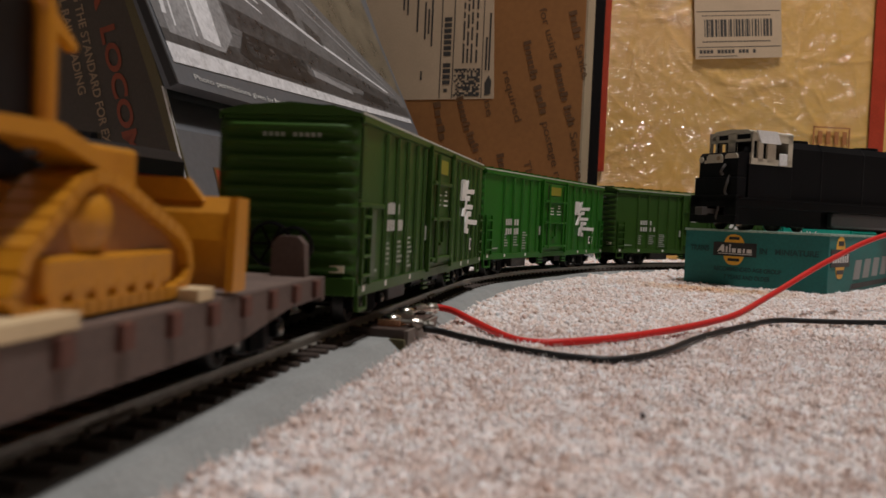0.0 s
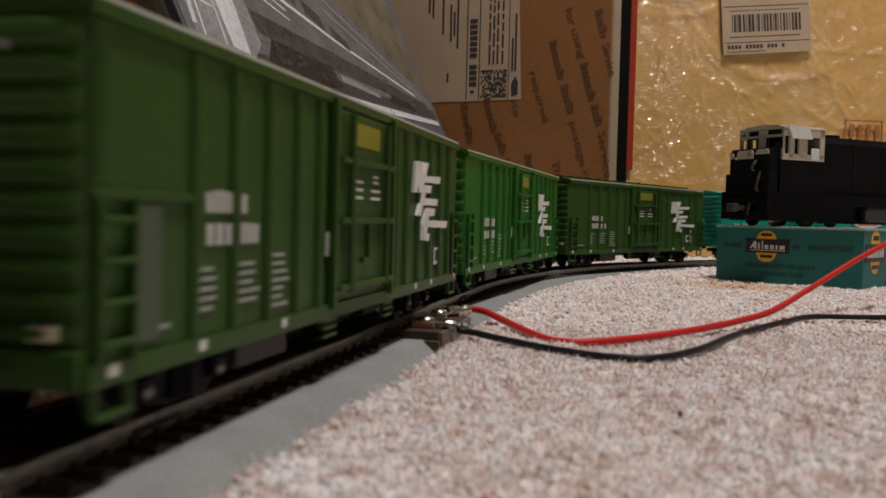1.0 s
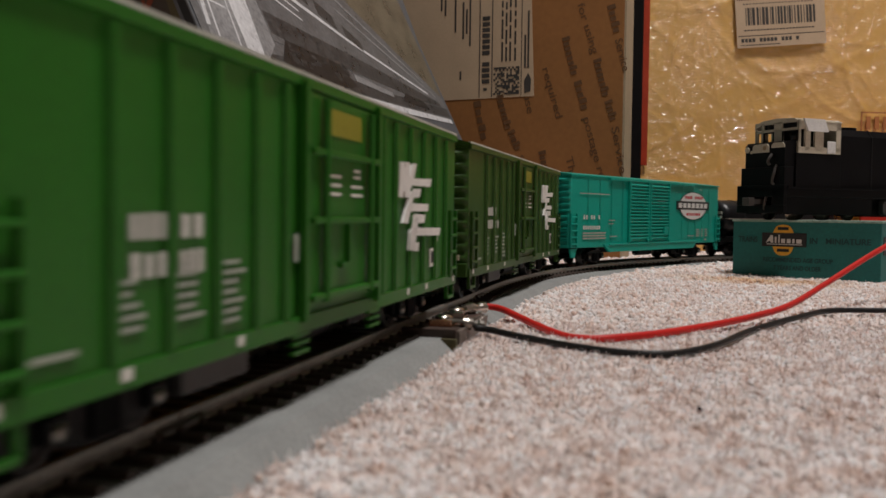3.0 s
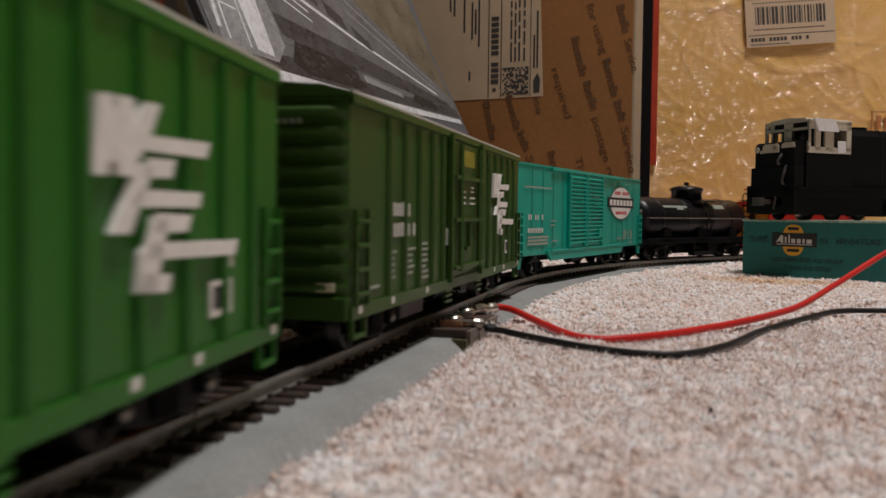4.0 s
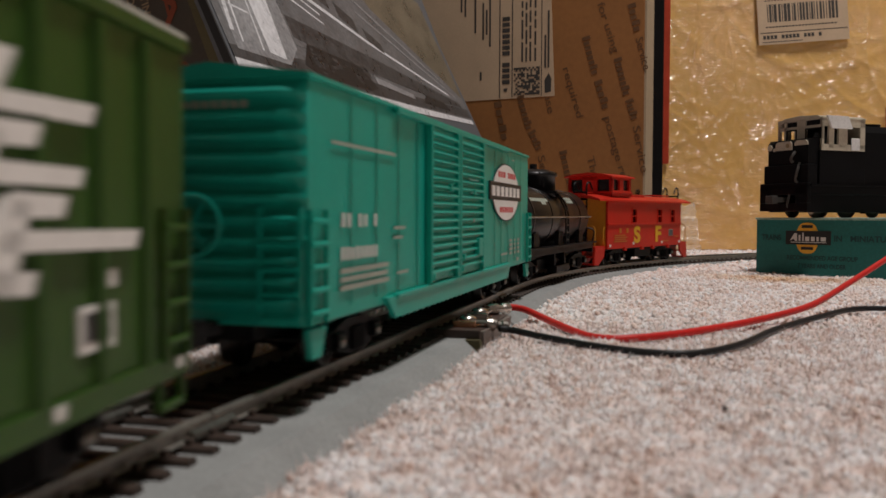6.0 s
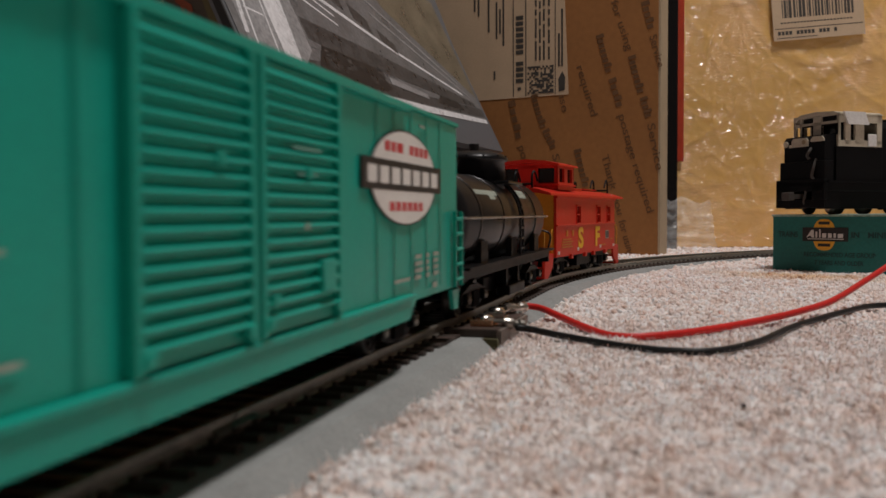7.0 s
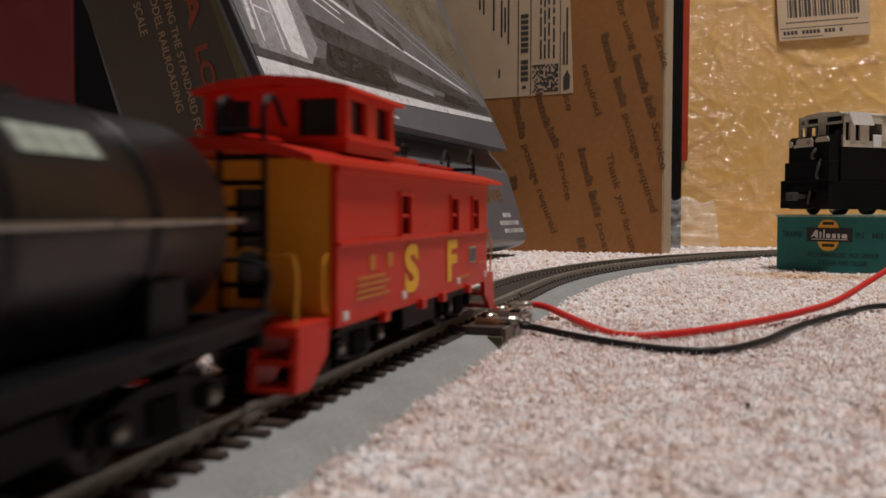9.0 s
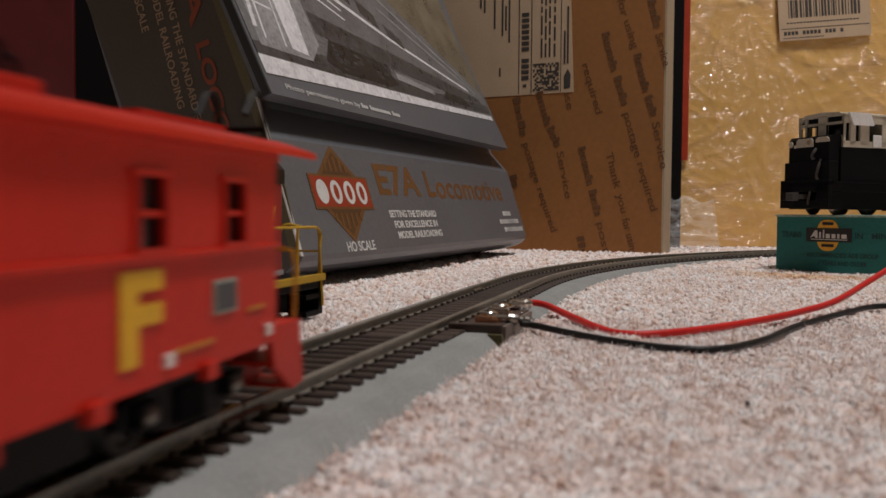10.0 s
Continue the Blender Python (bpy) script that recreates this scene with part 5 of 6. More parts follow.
def flat_shape(pts, m, thick=0.12):
    bm = prism(pts, -thick, thick, "z")
    bm.transform(m)
    return bm


def flats(shapes, m, thick=0.12):
    bm = bmesh.new()
    for pts in shapes:
        bm_prism(bm, pts, -thick, thick, "z")
    bm.transform(m)
    return bm


def rect(x0, x1, y0, y1):
    return [(x0, y0), (x1, y0), (x1, y1), (x0, y1)]


def kit_box():
    k = thing("model_kit_box", Matrix(), "grey printed model kit box standing on its side", "box")
    face = [(-44, 0.8), (-34, 2.2), (-20, 4.6), (-11, 7.2), (-6.2, 9.6), (-3.9, 12.2), (-3.3, 14.6), (-18.4, 62), (-31, 76), (-34, 84), (-42, 122), (-80, 216)]
    part("tray", slanted(face + [(-150, 190), (-108, 120), (-66, 1)], -20, 318, KIT_BASE, KIT_U), GREY_CARD, k)
    # printing on the sloping side
    m = on_face(-1.2, 8, 0.32, 0.1)
    part("title", merge(fitted("E7A", 72, 128, 34.8, 16, m, 0.62), fitted("L", 139, 152, 34.8, 15, m, 0.62), fitted("ocomotive", 154, 285, 34.0, 14.5, m, 0.35)), GOLD_INK, k, "gold brown title lettering")
    part("slogan", merge(fitted("SETTING THE STANDARD", 77, 142, 22.6, 3.7, m, 0.14), fitted("FOR EXCELLENCE IN", 80, 140, 17.0, 3.7, m, 0.14), fitted("MODEL RAILROADING", 81, 143, 11.4, 3.7, m, 0.14)),
         SILVER_INK, k)
    part("note", flats([rect(262 + i * 1.8 + d, 268.5 + i * 1.8 + d, z, z + 3.2) for z, a, b in ((22.6, 4, 9), (16.8, 0, 14), (11, 2, 16)) for i, d in ((q, q * 1.2) for q in range(a, b))], m), SILVER_INK, k)
    part("scale_mark", fitted("HO SCALE", 21, 50, 7.0, 4.6, m, 0.1), SILVER_INK, k)
    d = part("emblem", flat_shape([(30.5, 56.5), (60, 34.5), (30.5, 11.0), (1.2, 34.5)], m, 0.15), GOLD_INK, k, "diamond emblem with a red band")
    part("emblem_core", flat_shape([(30.5, 53.6), (56, 34.5), (30.5, 14.4), (5, 34.5)], m, 0.22), surface_once("umber_ink", (0.085, 0.040, 0.018), 0.4), d)
    part("emblem_band", flat_shape(rect(2, 60, 26.5, 42.5), m, 0.30), GOLD_INK, d)
    part("emblem_band_face", flat_shape(rect(3.2, 58.8, 27.6, 41.4), m, 0.38), surface_once("brick_red_ink", (0.30, 0.035, 0.015), 0.4), d)
    bars = []
    for i in range(4):
        c = 11.5 + i * 13
        o = [(c + 5.2 * math.cos(a), 34.4 + 5.6 * math.sin(a)) for a in (2 * math.pi * j / 16 for j in range(16))]
        bars.append(o)
    part("emblem_marks", flats(bars, m, 0.46), SILVER_INK, d)
    part("emblem_marks", flats([[(c + 2.2 * math.cos(a), 34.4 + 3.6 * math.sin(a)) for a in (2 * math.pi * j / 12 for j in range(12))] for c in (24.5, 37.5, 50.5)], m, 0.52),
         ONCE["brick_red_ink"], d)
    part("emblem_bars", flats([rect(19.6 + i * 4.9, 21.6 + i * 4.9, 44.2, 44.2 + (3.4, 5.6, 7.2, 5.6, 3.4)[i]) for i in range(5)]
                              + [rect(17.6 + i * 4.9, 19.6 + i * 4.9, 24.6 - (3.6, 5.6, 7.4, 7.4, 5.6, 3.6)[i], 24.6) for i in range(6)], m, 0.3), GOLD_INK, d)
    # dark end with its title running down
    lean = 0.28
    up = (Vector((0, 0, 1)) - KIT_N * lean).normalized()
    out = -KIT_U
    part("end_panel", slanted([(-44, 1), (-21, 5), (-12, 7.6), (-4.4, 13.4), (-11.6, 41), (-23, 75), (-42, 122), (-79, 214), (-148, 189), (-108, 121), (-90, 76), (-66, 3)], -20.8, -20.1, KIT_BASE, KIT_U), BROWN_CARD, k, "dark brown end panel")
    part("worn_edge", slanted([(-2.9, 14.6), (-23.2, 78), (-23.9, 78), (-3.6, 14.6)], -21.7, -19.8, KIT_BASE, KIT_U), SILVER_INK, k, "pale worn corner edge")
    part("end_edge", slanted([(-3.6, 14), (-10.4, 41), (-22.4, 75), (-41.4, 122), (-78.4, 214), (-82, 213), (-46, 122), (-27, 75), (-15, 41), (-8, 14)], -21.2, -20.5, KIT_BASE, KIT_U),
         surface_once("olive_card_edge", (0.085, 0.070, 0.028), 0.5), k)
    def down(n0, z0):
        o = KIT_BASE + KIT_U * -21.1 + KIT_N * n0 + Vector((0, 0, z0))
        x, y = -up, -up.cross(out)
        y = out.cross(x)
        return Matrix(((x.x, y.x, out.x, o.x), (x.y, y.y, out.y, o.y), (x.z, y.z, out.z, o.z), (0, 0, 0, 1)))
    md = down(-70.5, 165)
    part("end_title", merge(fitted("E7A", 20, 60, 0, 7.0, md, 0.25), fitted("LOCOMOTIVE", 67, 161, 0, 6.6, md, 0.25)), ORANGE_DULL, k, "dull orange title lettering")
    part("end_slogan", merge(fitted("SETTING THE STANDARD FOR EXCELLENCE IN", 34, 142, -9, 3.6, md, 0.05), fitted("MODEL RAILROADING", 36, 90, -15.5, 3.6, md, 0.05), fitted("HO SCALE", 30, 54, -24, 3.8, md, 0.05)),
         surface_once("tan_ink", (0.24, 0.17, 0.10), 0.5), k)


kit_box()


def photo_lid():
    k = thing("kit_box_lid", Matrix(), "grey box lid with a monochrome photograph of an engine", "box lid")
    part("lid", slanted([(-16, 79), (-32, 112), (-84, 220), (-89, 217), (-37, 110), (-22, 77)], -22, 310, KIT_BASE, KIT_U), GREY_CARD, k)
    # the grey lid's near end: its shade is painted on as a black strip
    part("shaded_lid_end", slanted([(-16.2, 79.2), (-32, 112), (-84, 220), (-87, 218.5), (-35, 110.6), (-19.4, 77.8)], -23.2, -22.1, KIT_BASE, KIT_U), BLACK_INK, k)
    m = on_face(-16, 79, 0.485, 0.25)
    t = 1.11
    H = lambda z: (z - 79) * t
    sky = part("photograph", flat_shape([(-20, H(93)), (303, H(101)), (303, H(218)), (-20, H(218))], m, 0.1), PHOTO[2], k, "black and white photograph")
    def p(name, shapes, mat, lift):
        part(name, flats([[(x, H(z)) for x, z in s] for s in shapes], m, lift), mat, sky)
    p("ballast", [[(-20, 87.5), (303, 99), (303, 102), (190, 99), (60, 96.5), (-20, 95.5)]], PHOTO[4], 0.14)
    p("hillside", [[(180, 160), (303, 118), (303, 218), (120, 218)]], PHOTO_TAN, 0.12)
    p("shaded_ground", [[(-20, 96), (60, 97), (190, 100), (303, 103.5), (303, 110), (190, 106), (60, 106), (-20, 101)]], PHOTO[1], 0.16)
    p("engine_nose", [[(-14, 100), (30, 100), (44, 110), (44, 205), (6, 214), (-14, 200)]], PHOTO[3], 0.18)
    p("engine_side", [[(44, 112), (290, 110), (250, 131), (150, 160), (44, 206)]], PHOTO[2], 0.20)
    p("engine_belly", [[(46, 116), (128, 108), (128, 112), (250, 109), (290, 110), (288, 113), (150, 122), (46, 127)]], PHOTO[1], 0.24)
    p("nose_highlight", [[(14, 103), (28, 102), (34, 140), (26, 190), (16, 190)]], PHOTO[4], 0.24)
    p("engine_truck", [[(46, 103), (58, 115), (118, 113), (132, 103), (120, 100), (60, 99)]], PHOTO[0], 0.28)
    p("engine_truck", [[(206, 104), (216, 110), (250, 109), (258, 104)]], PHOTO[0], 0.28)
    rr = random.Random(11)
    p("truck_springs", [rect(x, x + rr.uniform(2, 7), z, z + rr.uniform(0.8, 2.4)) for x, z in ((rr.uniform(52, 122), rr.uniform(101, 112)) for _ in range(26))], PHOTO[1], 0.32)
    p("nose_doors", [[(-8, 104), (-6.6, 104), (4, 170), (2.6, 170)], [(8, 103), (9.2, 103), (20, 190), (18.8, 190)], [(-6, 120), (9, 119), (9, 120), (-6, 121)]], PHOTO[4], 0.26)
    p("depot_windows", [[(60 + 16 * i, 190 - 5 * i), (72 + 16 * i, 186 - 5 * i), (72 + 16 * i, 178 - 5 * i), (60 + 16 * i, 182 - 5 * i)] for i in range(5)], PHOTO[3], 0.30)
    p("roof_line", [[(120, 168), (270, 124), (270, 125.2), (120, 170)], [(150, 150), (286, 116), (286, 117), (150, 151.6)]], PHOTO[3], 0.30)
    p("grab_rails", [[(50, 140 + 6 * i), (92, 131 + 5 * i), (92, 132 + 5 * i), (50, 141.4 + 6 * i)] for i in range(5)], PHOTO[4], 0.30)
    p("side_windows", [[(60 + 30 * i, 168 - 9 * i), (80 + 30 * i, 162 - 9 * i), (80 + 30 * i, 151 - 7.4 * i), (60 + 30 * i, 156 - 7.4 * i)] for i in range(4)], PHOTO[1], 0.28)
    p("side_stripe", [[(44, 149), (150, 131), (270, 116), (270, 117.4), (150, 133), (44, 152)], [(-14, 108), (-4, 150), (-1, 150), (-11, 108)]], PHOTO[4], 0.26)
    p("tanks", [[(134, 106), (190, 104), (190, 107), (134, 110)]], PHOTO[3], 0.30)
    mc = on_face(-16, 79, 0.485, 0.3)
    part("caption", merge(fitted("Photo permissions given by", -8, 62, H(82.5), 2.6, mc), flats([rect(64 + i * 2.5, 65.7 + i * 2.5, H(82.5), H(82.5) + (2.6 if i in (0, 4, 15) else 1.8))
                                                                                          for i in range(19) if i not in (3, 14)], mc)), SILVER_INK, k)


photo_lid()


def mailing_box():
    o = Vector((166.5, 683.3, 0))
    d = Vector((-0.8984, 0.4392, 0))
    b = Vector((0.4392, 0.8984, 0))
    M = Matrix(((-d.x, 0, -b.x, o.x), (-d.y, 0, -b.y, o.y), (0, 1, 0, o.z), (0, 0, 0, 1)))
    # local x runs back from the near corner (negative), y up, z towards the room
    k = thing("mailing_box", Matrix(), "tall kraft mailing box with printed words and a white postage label", "box")
    part("carton", (lambda q: (q.transform(M), q)[1])(box(-290, -1.2, 0, 330, -26, 0, 0.6)), KRAFT, k)
    part("carton_edge", (lambda q: (q.transform(M), q)[1])(box(-1.1, 0.4, 0.5, 330, -25.5, -0.3)), CARD_EDGE, k, "pale side edge")
    part("label", flat_shape([(-215, 126.2), (-72, 127.4), (-78, 270), (-215, 268)], M, 0.25), PAPER, k, "white postage label")
    ink = []
    for x0, x1, z0, z1 in ((-108.2, -107.4, 128, 262), (-119, -118.2, 128, 262), (-83.2, -82.6, 128, 262)):
        ink.append(rect(x0, x1, z0, z1))
    rng = random.Random(2)
    for i in range(12):          # heavy words down the label, as plain bars
        z = 139 + i * 4.6
        if i != 4:
            ink.append(rect(-116.4, -110.0, z, z + 3.3))
    ink.append(rect(-115, -112, 133, 135.5))
    for x in (-100, -96.6, -93.2, -89):
        z = 156
        while z < 258:
            w = rng.uniform(4, 16)
            ink.append(rect(x, x + 1.5, z, min(z + w, 260)))
            z += w + 2.5
    for x, z0, z1 in ((-134, 176, 206), (-131, 180, 200), (-128, 170, 215), (-136, 143, 150), (-78, 150, 195), (-80.6, 150, 176), (-141, 182, 214), (-150, 196, 230), (-153.5, 200, 224)):
        ink.append(rect(x, x + 1.5, z0, z1))
    ink.append([(-80, 130), (-75, 131), (-74.6, 141), (-77, 146), (-80.4, 140)])
    cell = 22 / 14
    for i in range(14):
        for j in range(14):
            if rng.random() < 0.52:
                ink.append(rect(-106.4 + i * cell, -106.4 + (i + 1) * cell, 129.5 + j * cell, 129.5 + (j + 1) * cell))
    part("label_print", flats(ink, M, 0.42), LABEL_INK, k)
    # words printed at a slant down the carton: word or number of bars, start, length, angle
    for word, x, z, length, turn in (
             ("required", -65.5, 148.3, 41.2, -73.0), ("#8", -49.9, 171.3, 31.3, -74.9), ("#5", -39.9, 136.7, 24.0, -72.9), ("postage", -31.9, 108.5, 35.5, -73.9),
             ("required", -20.7, 70.0, 38.6, -72.6), ("for using", -38.2, 196.4, 40.9, -72.1), ("#8", -24.7, 153.0, 30.3, -74.9), ("#5", -15.5, 120.7, 16.5, -72.2),
             ("Service", -9.5, 100.7, 36.0, -78.7), ("#5", -14.6, 193.3, 22.4, -75.7), ("Service", -8.1, 167.2, 25.1, -75.2), ("Thank", -45.3, 78.3, 28.8, -74.6),
             ("you", -36.2, 46.1, 15.0, -75.2), ("for using", -31.5, 27.2, 28.9, -74.8), ("#8", -67.8, 83.2, 31.4, -75.5), ("#5", -58.5, 49.2, 21.6, -75.6),
             ("post", -51.7, 23.9, 25.0, -76.5), ("#8", -103.9, 128.1, 28.8, -72.8), ("#5", -93.9, 99.2, 17.2, -64.7), ("Service", -85.6, 80.0, 37.9, -77.7),
             ("#5", -123.5, 124.5, 33.2, -77.3), ("postage", -114.6, 87.5, 33.9, -71.7), ("required", -102.0, 50.7, 37.3, -69.7), ("#3", -68.2, 12.4, 16.0, -77.4),
             ("use", -80.6, 129.2, 16.2, -77.5), ("#2", -125.7, 61.4, 11.1, -73.7)):
        m = M @ Matrix.Translation((x, z, 0.15)) @ Matrix.Rotation(radians(turn), 4, "Z")
        if word[0] == "#":
            n = int(word[1:])
            w = length / n
            bm = flats([rect(i * w, i * w + w * 0.74, 0, 6.2 if i in (0, n - 2) else 4.5) for i in range(n)], m)
        else:
            bm = fitted(word, 0, length, 0, 6.0, m, 0.06)
        part("printed_word", bm, KRAFT_INK, k, "brown printed word")
    # the thin black slab between this box and the wrapped parcel
    s = thing("black_binder", Matrix(), "thin black binder standing on edge beside a carton", "binder")
    part("cover", box(199.5, 209.8, 795, 990, 0, 340, 1.5), DARK, s)


mailing_box()


def wrapped_parcel():
    k = thing("wrapped_parcel", Matrix(), "tan parcel in wrinkled clear film with red edge tape", "parcel")
    rng = np.random.default_rng(9)
    part("board", box(211.5, 520, 824, 870, 0.5, 420, 3), surface_once("kraft_board", (0.46, 0.275, 0.095), 0.7), k)
    # the film: a sheet with real folds just in front of the board
    nx, nz = 250, 330
    sx, sz = np.meshgrid(np.linspace(211, 520, nx), np.linspace(2, 420, nz))
    y = np.zeros_like(sx)
    for count, ln0, ln1, wd0, wd1, h0, h1 in ((40, 40, 110, 3.0, 7.0, 0.3, 0.8), (420, 4, 22, 1.2, 2.6, 0.08, 0.42)):
        for _ in range(count):
            cx, cz = rng.uniform(200, 530), rng.uniform(0, 300)
            a = rng.normal(2.35 + 0.9 * math.sin(cx * 0.03 + cz * 0.02), 0.45)
            ln, wd, hh = rng.uniform(ln0, ln1), rng.uniform(wd0, wd1), rng.uniform(h0, h1)
            i0, i1 = np.searchsorted(sx[0], (cx - 2 * ln, cx + 2 * ln))
            j0, j1 = np.searchsorted(sz[:, 0], (cz - 2 * ln, cz + 2 * ln))
            qx, qz = sx[j0:j1, i0:i1] - cx, sz[j0:j1, i0:i1] - cz
            u = qx * math.cos(a) + qz * math.sin(a)
            v = -qx * math.sin(a) + qz * math.cos(a) + 0.006 * u * u
            y[j0:j1, i0:i1] += hh * np.exp(-(u / ln) ** 2 - (v / wd) ** 2)
    me = bpy.data.meshes.new("film")
    grid = np.arange(nx * nz).reshape(nz, nx)
    me.from_pydata(np.stack([sx, 823.2 - y, sz], -1).reshape(-1, 3) * 0.001, [],
                   np.stack([grid[:-1, :-1], grid[:-1, 1:], grid[1:, 1:], grid[1:, :-1]], -1).reshape(-1, 4).tolist())
    me.materials.append(FILM)
    me.polygons.foreach_set("use_smooth", np.ones(len(me.polygons), dtype=bool))
    film = new("film", me)
    film.parent = k
    tagged(film, "wrinkled clear film")
    part("tape", box(210.6, 221.5, 819.6, 820.8, 80, 420, 0.3), RED_TAPE, k, "strip of red tape")
    part("tape", box(475, 490, 819.6, 820.8, 60, 420, 0.3), RED_TAPE, k, "strip of red tape")
    m = Matrix(((1, 0, 0, 302.8), (0, 0, -1, 819.6), (0, 1, 0, 187.8), (0, 0, 0, 1))) @ Matrix.Rotation(radians(4.6), 4, "Z")
    part("shipping_label", flat_shape([(0, 0), (83, 0), (83, 72), (0, 72)], m, 0.2), PAPER, k, "white shipping label")
    rng2 = random.Random(6)
    ink, x = [], 9.0
    while x < 72:
        w = rng2.choice((0.8, 1.2, 2.0, 2.6))
        ink.append(rect(x, x + w, 20, 36))
        x += w + rng2.choice((0.7, 1.1, 1.6))
    ink.append(rect(1.5, 81.5, 10.2, 10.9))
    ink.append(rect(1.5, 81.5, 43, 43.7))
    for i in range(16):
        if i not in (4, 10, 14):
            ink.append(rect(4 + i * 3.4, 6.6 + i * 3.4, 4.8, 8.2))
    for i in range(22):
        ink.append(rect(7 + i * 3, 9.2 + i * 3, 15, 16.2))
        ink.append(rect(7 + i * 3, 9.0 + i * 3, 39, 39.9))
    ink.append(rect(3, 40, 1.8, 2.5))
    part("label_print", flats(ink, m, 0.3), LABEL_INK, k)
    part("stamp", merge(*[box(a, b, 819, 820, c, d) for a, b, c, d in ((420, 456, 131, 132.2), (420, 456, 112, 113.2), (420, 421.2, 112, 132), (455, 456.2, 112, 132))]
                        + [box(425 + i * 8, 429 + i * 8, 819, 820, 116, 128) for i in range(4)]), surface_once("faded_red_print", (0.42, 0.16, 0.05), 0.6), k)
    # crumpled bag at the parcel's foot
    b = thing("plastic_bag", Matrix(), "crumpled clear plastic bag on the carpet", "bag")
    bm = bmesh.new()
    n = 18
    g = [[bm.verts.new((168 + 62 * i / n, 745 + 8 * noise.noise(Vector((i * 0.5, j * 0.5, 1))) + 6 * noise.noise(Vector((i * 1.3, j * 1.3, 4))) + 1.2 * j,
                        max(0.5, (j / n) * (52 + 10 * noise.noise(Vector((i * 0.3, 0, 9))) - 10 * i / n)))) for i in range(n + 1)] for j in range(n + 1)]
    for j in range(n):
        for i in range(n):
            bm.faces.new((g[j][i], g[j][i + 1], g[j + 1][i + 1], g[j + 1][i]))
    part("film", bm, CLEAR, b, "", True)


wrapped_parcel()


def dark_background():
    r = thing("red_carton", Matrix(), "dark red carton standing in shade", "carton")
    part("carton", box(-480, -247, 600, 604, 0, 420, 1), DARK_RED, r)
    # black slab added to fill the dark gap between carton and kit box
    d = thing("dark_gap_filler", Matrix(), "black slab filling the dark gap behind the kit box", "case")
    part("case", box(-420, -20, 720, 800, 0, 420, 3), DARK, d)


dark_background()


def blue_box():
    ox, oy = 189.0, 509.5
    ang = math.degrees(math.atan2(453.4 - 509.5, 246 - 189.0))
    k = thing("engine_box", pose(ox / 1000, oy / 1000, 0, 0, 0, ang), "worn teal card box printed in black and yellow", "box")
    part("carton", box(0, 80, 0, 265, 0.2, 31.6, 0.5), TEAL_CARD, k)
    part("lid_rim", box(-0.5, 80.5, -0.5, 265.5, 31.0, 32.2, 0.25), surface_once("worn_card_edge", (0.25, 0.36, 0.30), 0.8, vary=0.5, scale=150), k)
    F = Matrix.Rotation(radians(90), 4, "X") @ Matrix.Translation((0, 0, 0.15))
    oval = lambda cx, cz, rx, rz: [(cx + rx * math.copysign(abs(math.cos(a)) ** 0.7, math.cos(a)), cz + rz * math.sin(a)) for a in (2 * math.pi * j / 24 for j in range(24))]
    e = part("emblem", flat_shape(oval(29, 21.0, 6.2, 8.6), F, 0.12), ORANGE_INK, k, "yellow oval emblem with a black band")
    part("emblem_band", flat_shape(rect(17.2, 41.8, 17.4, 25.0), F, 0.2), BLACK_INK, e)
    part("emblem_script", flats([[(19.5, 19.4), (22, 23.6), (23.4, 23.6), (23.6, 19.4), (22.4, 19.4), (21.6, 20.6)], rect(24.4, 25.4, 19.4, 22.8), rect(26.4, 27.2, 19.4, 24), rect(28.0, 30.2, 19.4, 21.8),
                                 rect(31.2, 33.2, 19.4, 21.8), rect(34.2, 35.4, 19.4, 21.8), rect(36.4, 39.2, 19.4, 21.6), rect(20, 39.5, 18.5, 18.9)], F, 0.28), SILVER_INK, e)
    part("emblem_words", flats([rect(26, 32, 26.6, 28.2), rect(25.8, 32.4, 14.6, 16.2)], F, 0.28), BLACK_INK, e)
    part("printing", merge(fitted("TRAINS", 3.5, 14.5, 19.6, 3.2, F, 0.1), fitted("IN", 43.5, 47.6, 19.6, 3.2, F, 0.1), fitted("MINIATURE", 52, 75, 19.6, 3.2, F, 0.1),
                           fitted("RECOMMENDED AGE GROUP", 18, 56, 9.0, 2.5, F, 0.08), fitted("7 YEARS AND OLDER", 24, 50, 4.6, 2.5, F, 0.08)),
         surface_once("dark_green_print", (0.006, 0.05, 0.05), 0.6), k)
    S = Matrix.Translation((80.15, 0, 0)) @ Matrix.Rotation(radians(90), 4, "Z") @ Matrix.Rotation(radians(90), 4, "X")
    e = part("emblem", flat_shape(oval(20, 19.5, 8.5, 11.5), S, 0.12), ORANGE_INK, k, "yellow oval emblem with a black band")
    part("emblem_band", flat_shape(rect(3, 37, 14.5, 24), S, 0.2), BLACK_INK, e)
    part("emblem_script", flats([rect(6 + i * 4.2, 9 + i * 4.2, 16.8, 21.4 - (i % 2)) for i in range(7)], S, 0.28), SILVER_INK, e)
    part("emblem_words", flats([rect(15, 25, 26, 28.5), rect(14, 26, 10.6, 12.8)], S, 0.28), BLACK_INK, e)
    part("side_title", flats([[(46 + i * 19, 7 + i * 0.6), (58 + i * 19, 7 + i * 0.6), (62 + i * 19, 18 + i * 0.6), (50 + i * 19, 18 + i * 0.6)] for i in range(8)], S, 0.2), surface_once("pewter_ink", (0.24, 0.25, 0.24), 0.45), k)
    part("side_shadow", flats([[(40, 1.5), (200, 6), (200, 8), (44, 4.6)]], S, 0.14), BLACK_INK, k)


blue_box()


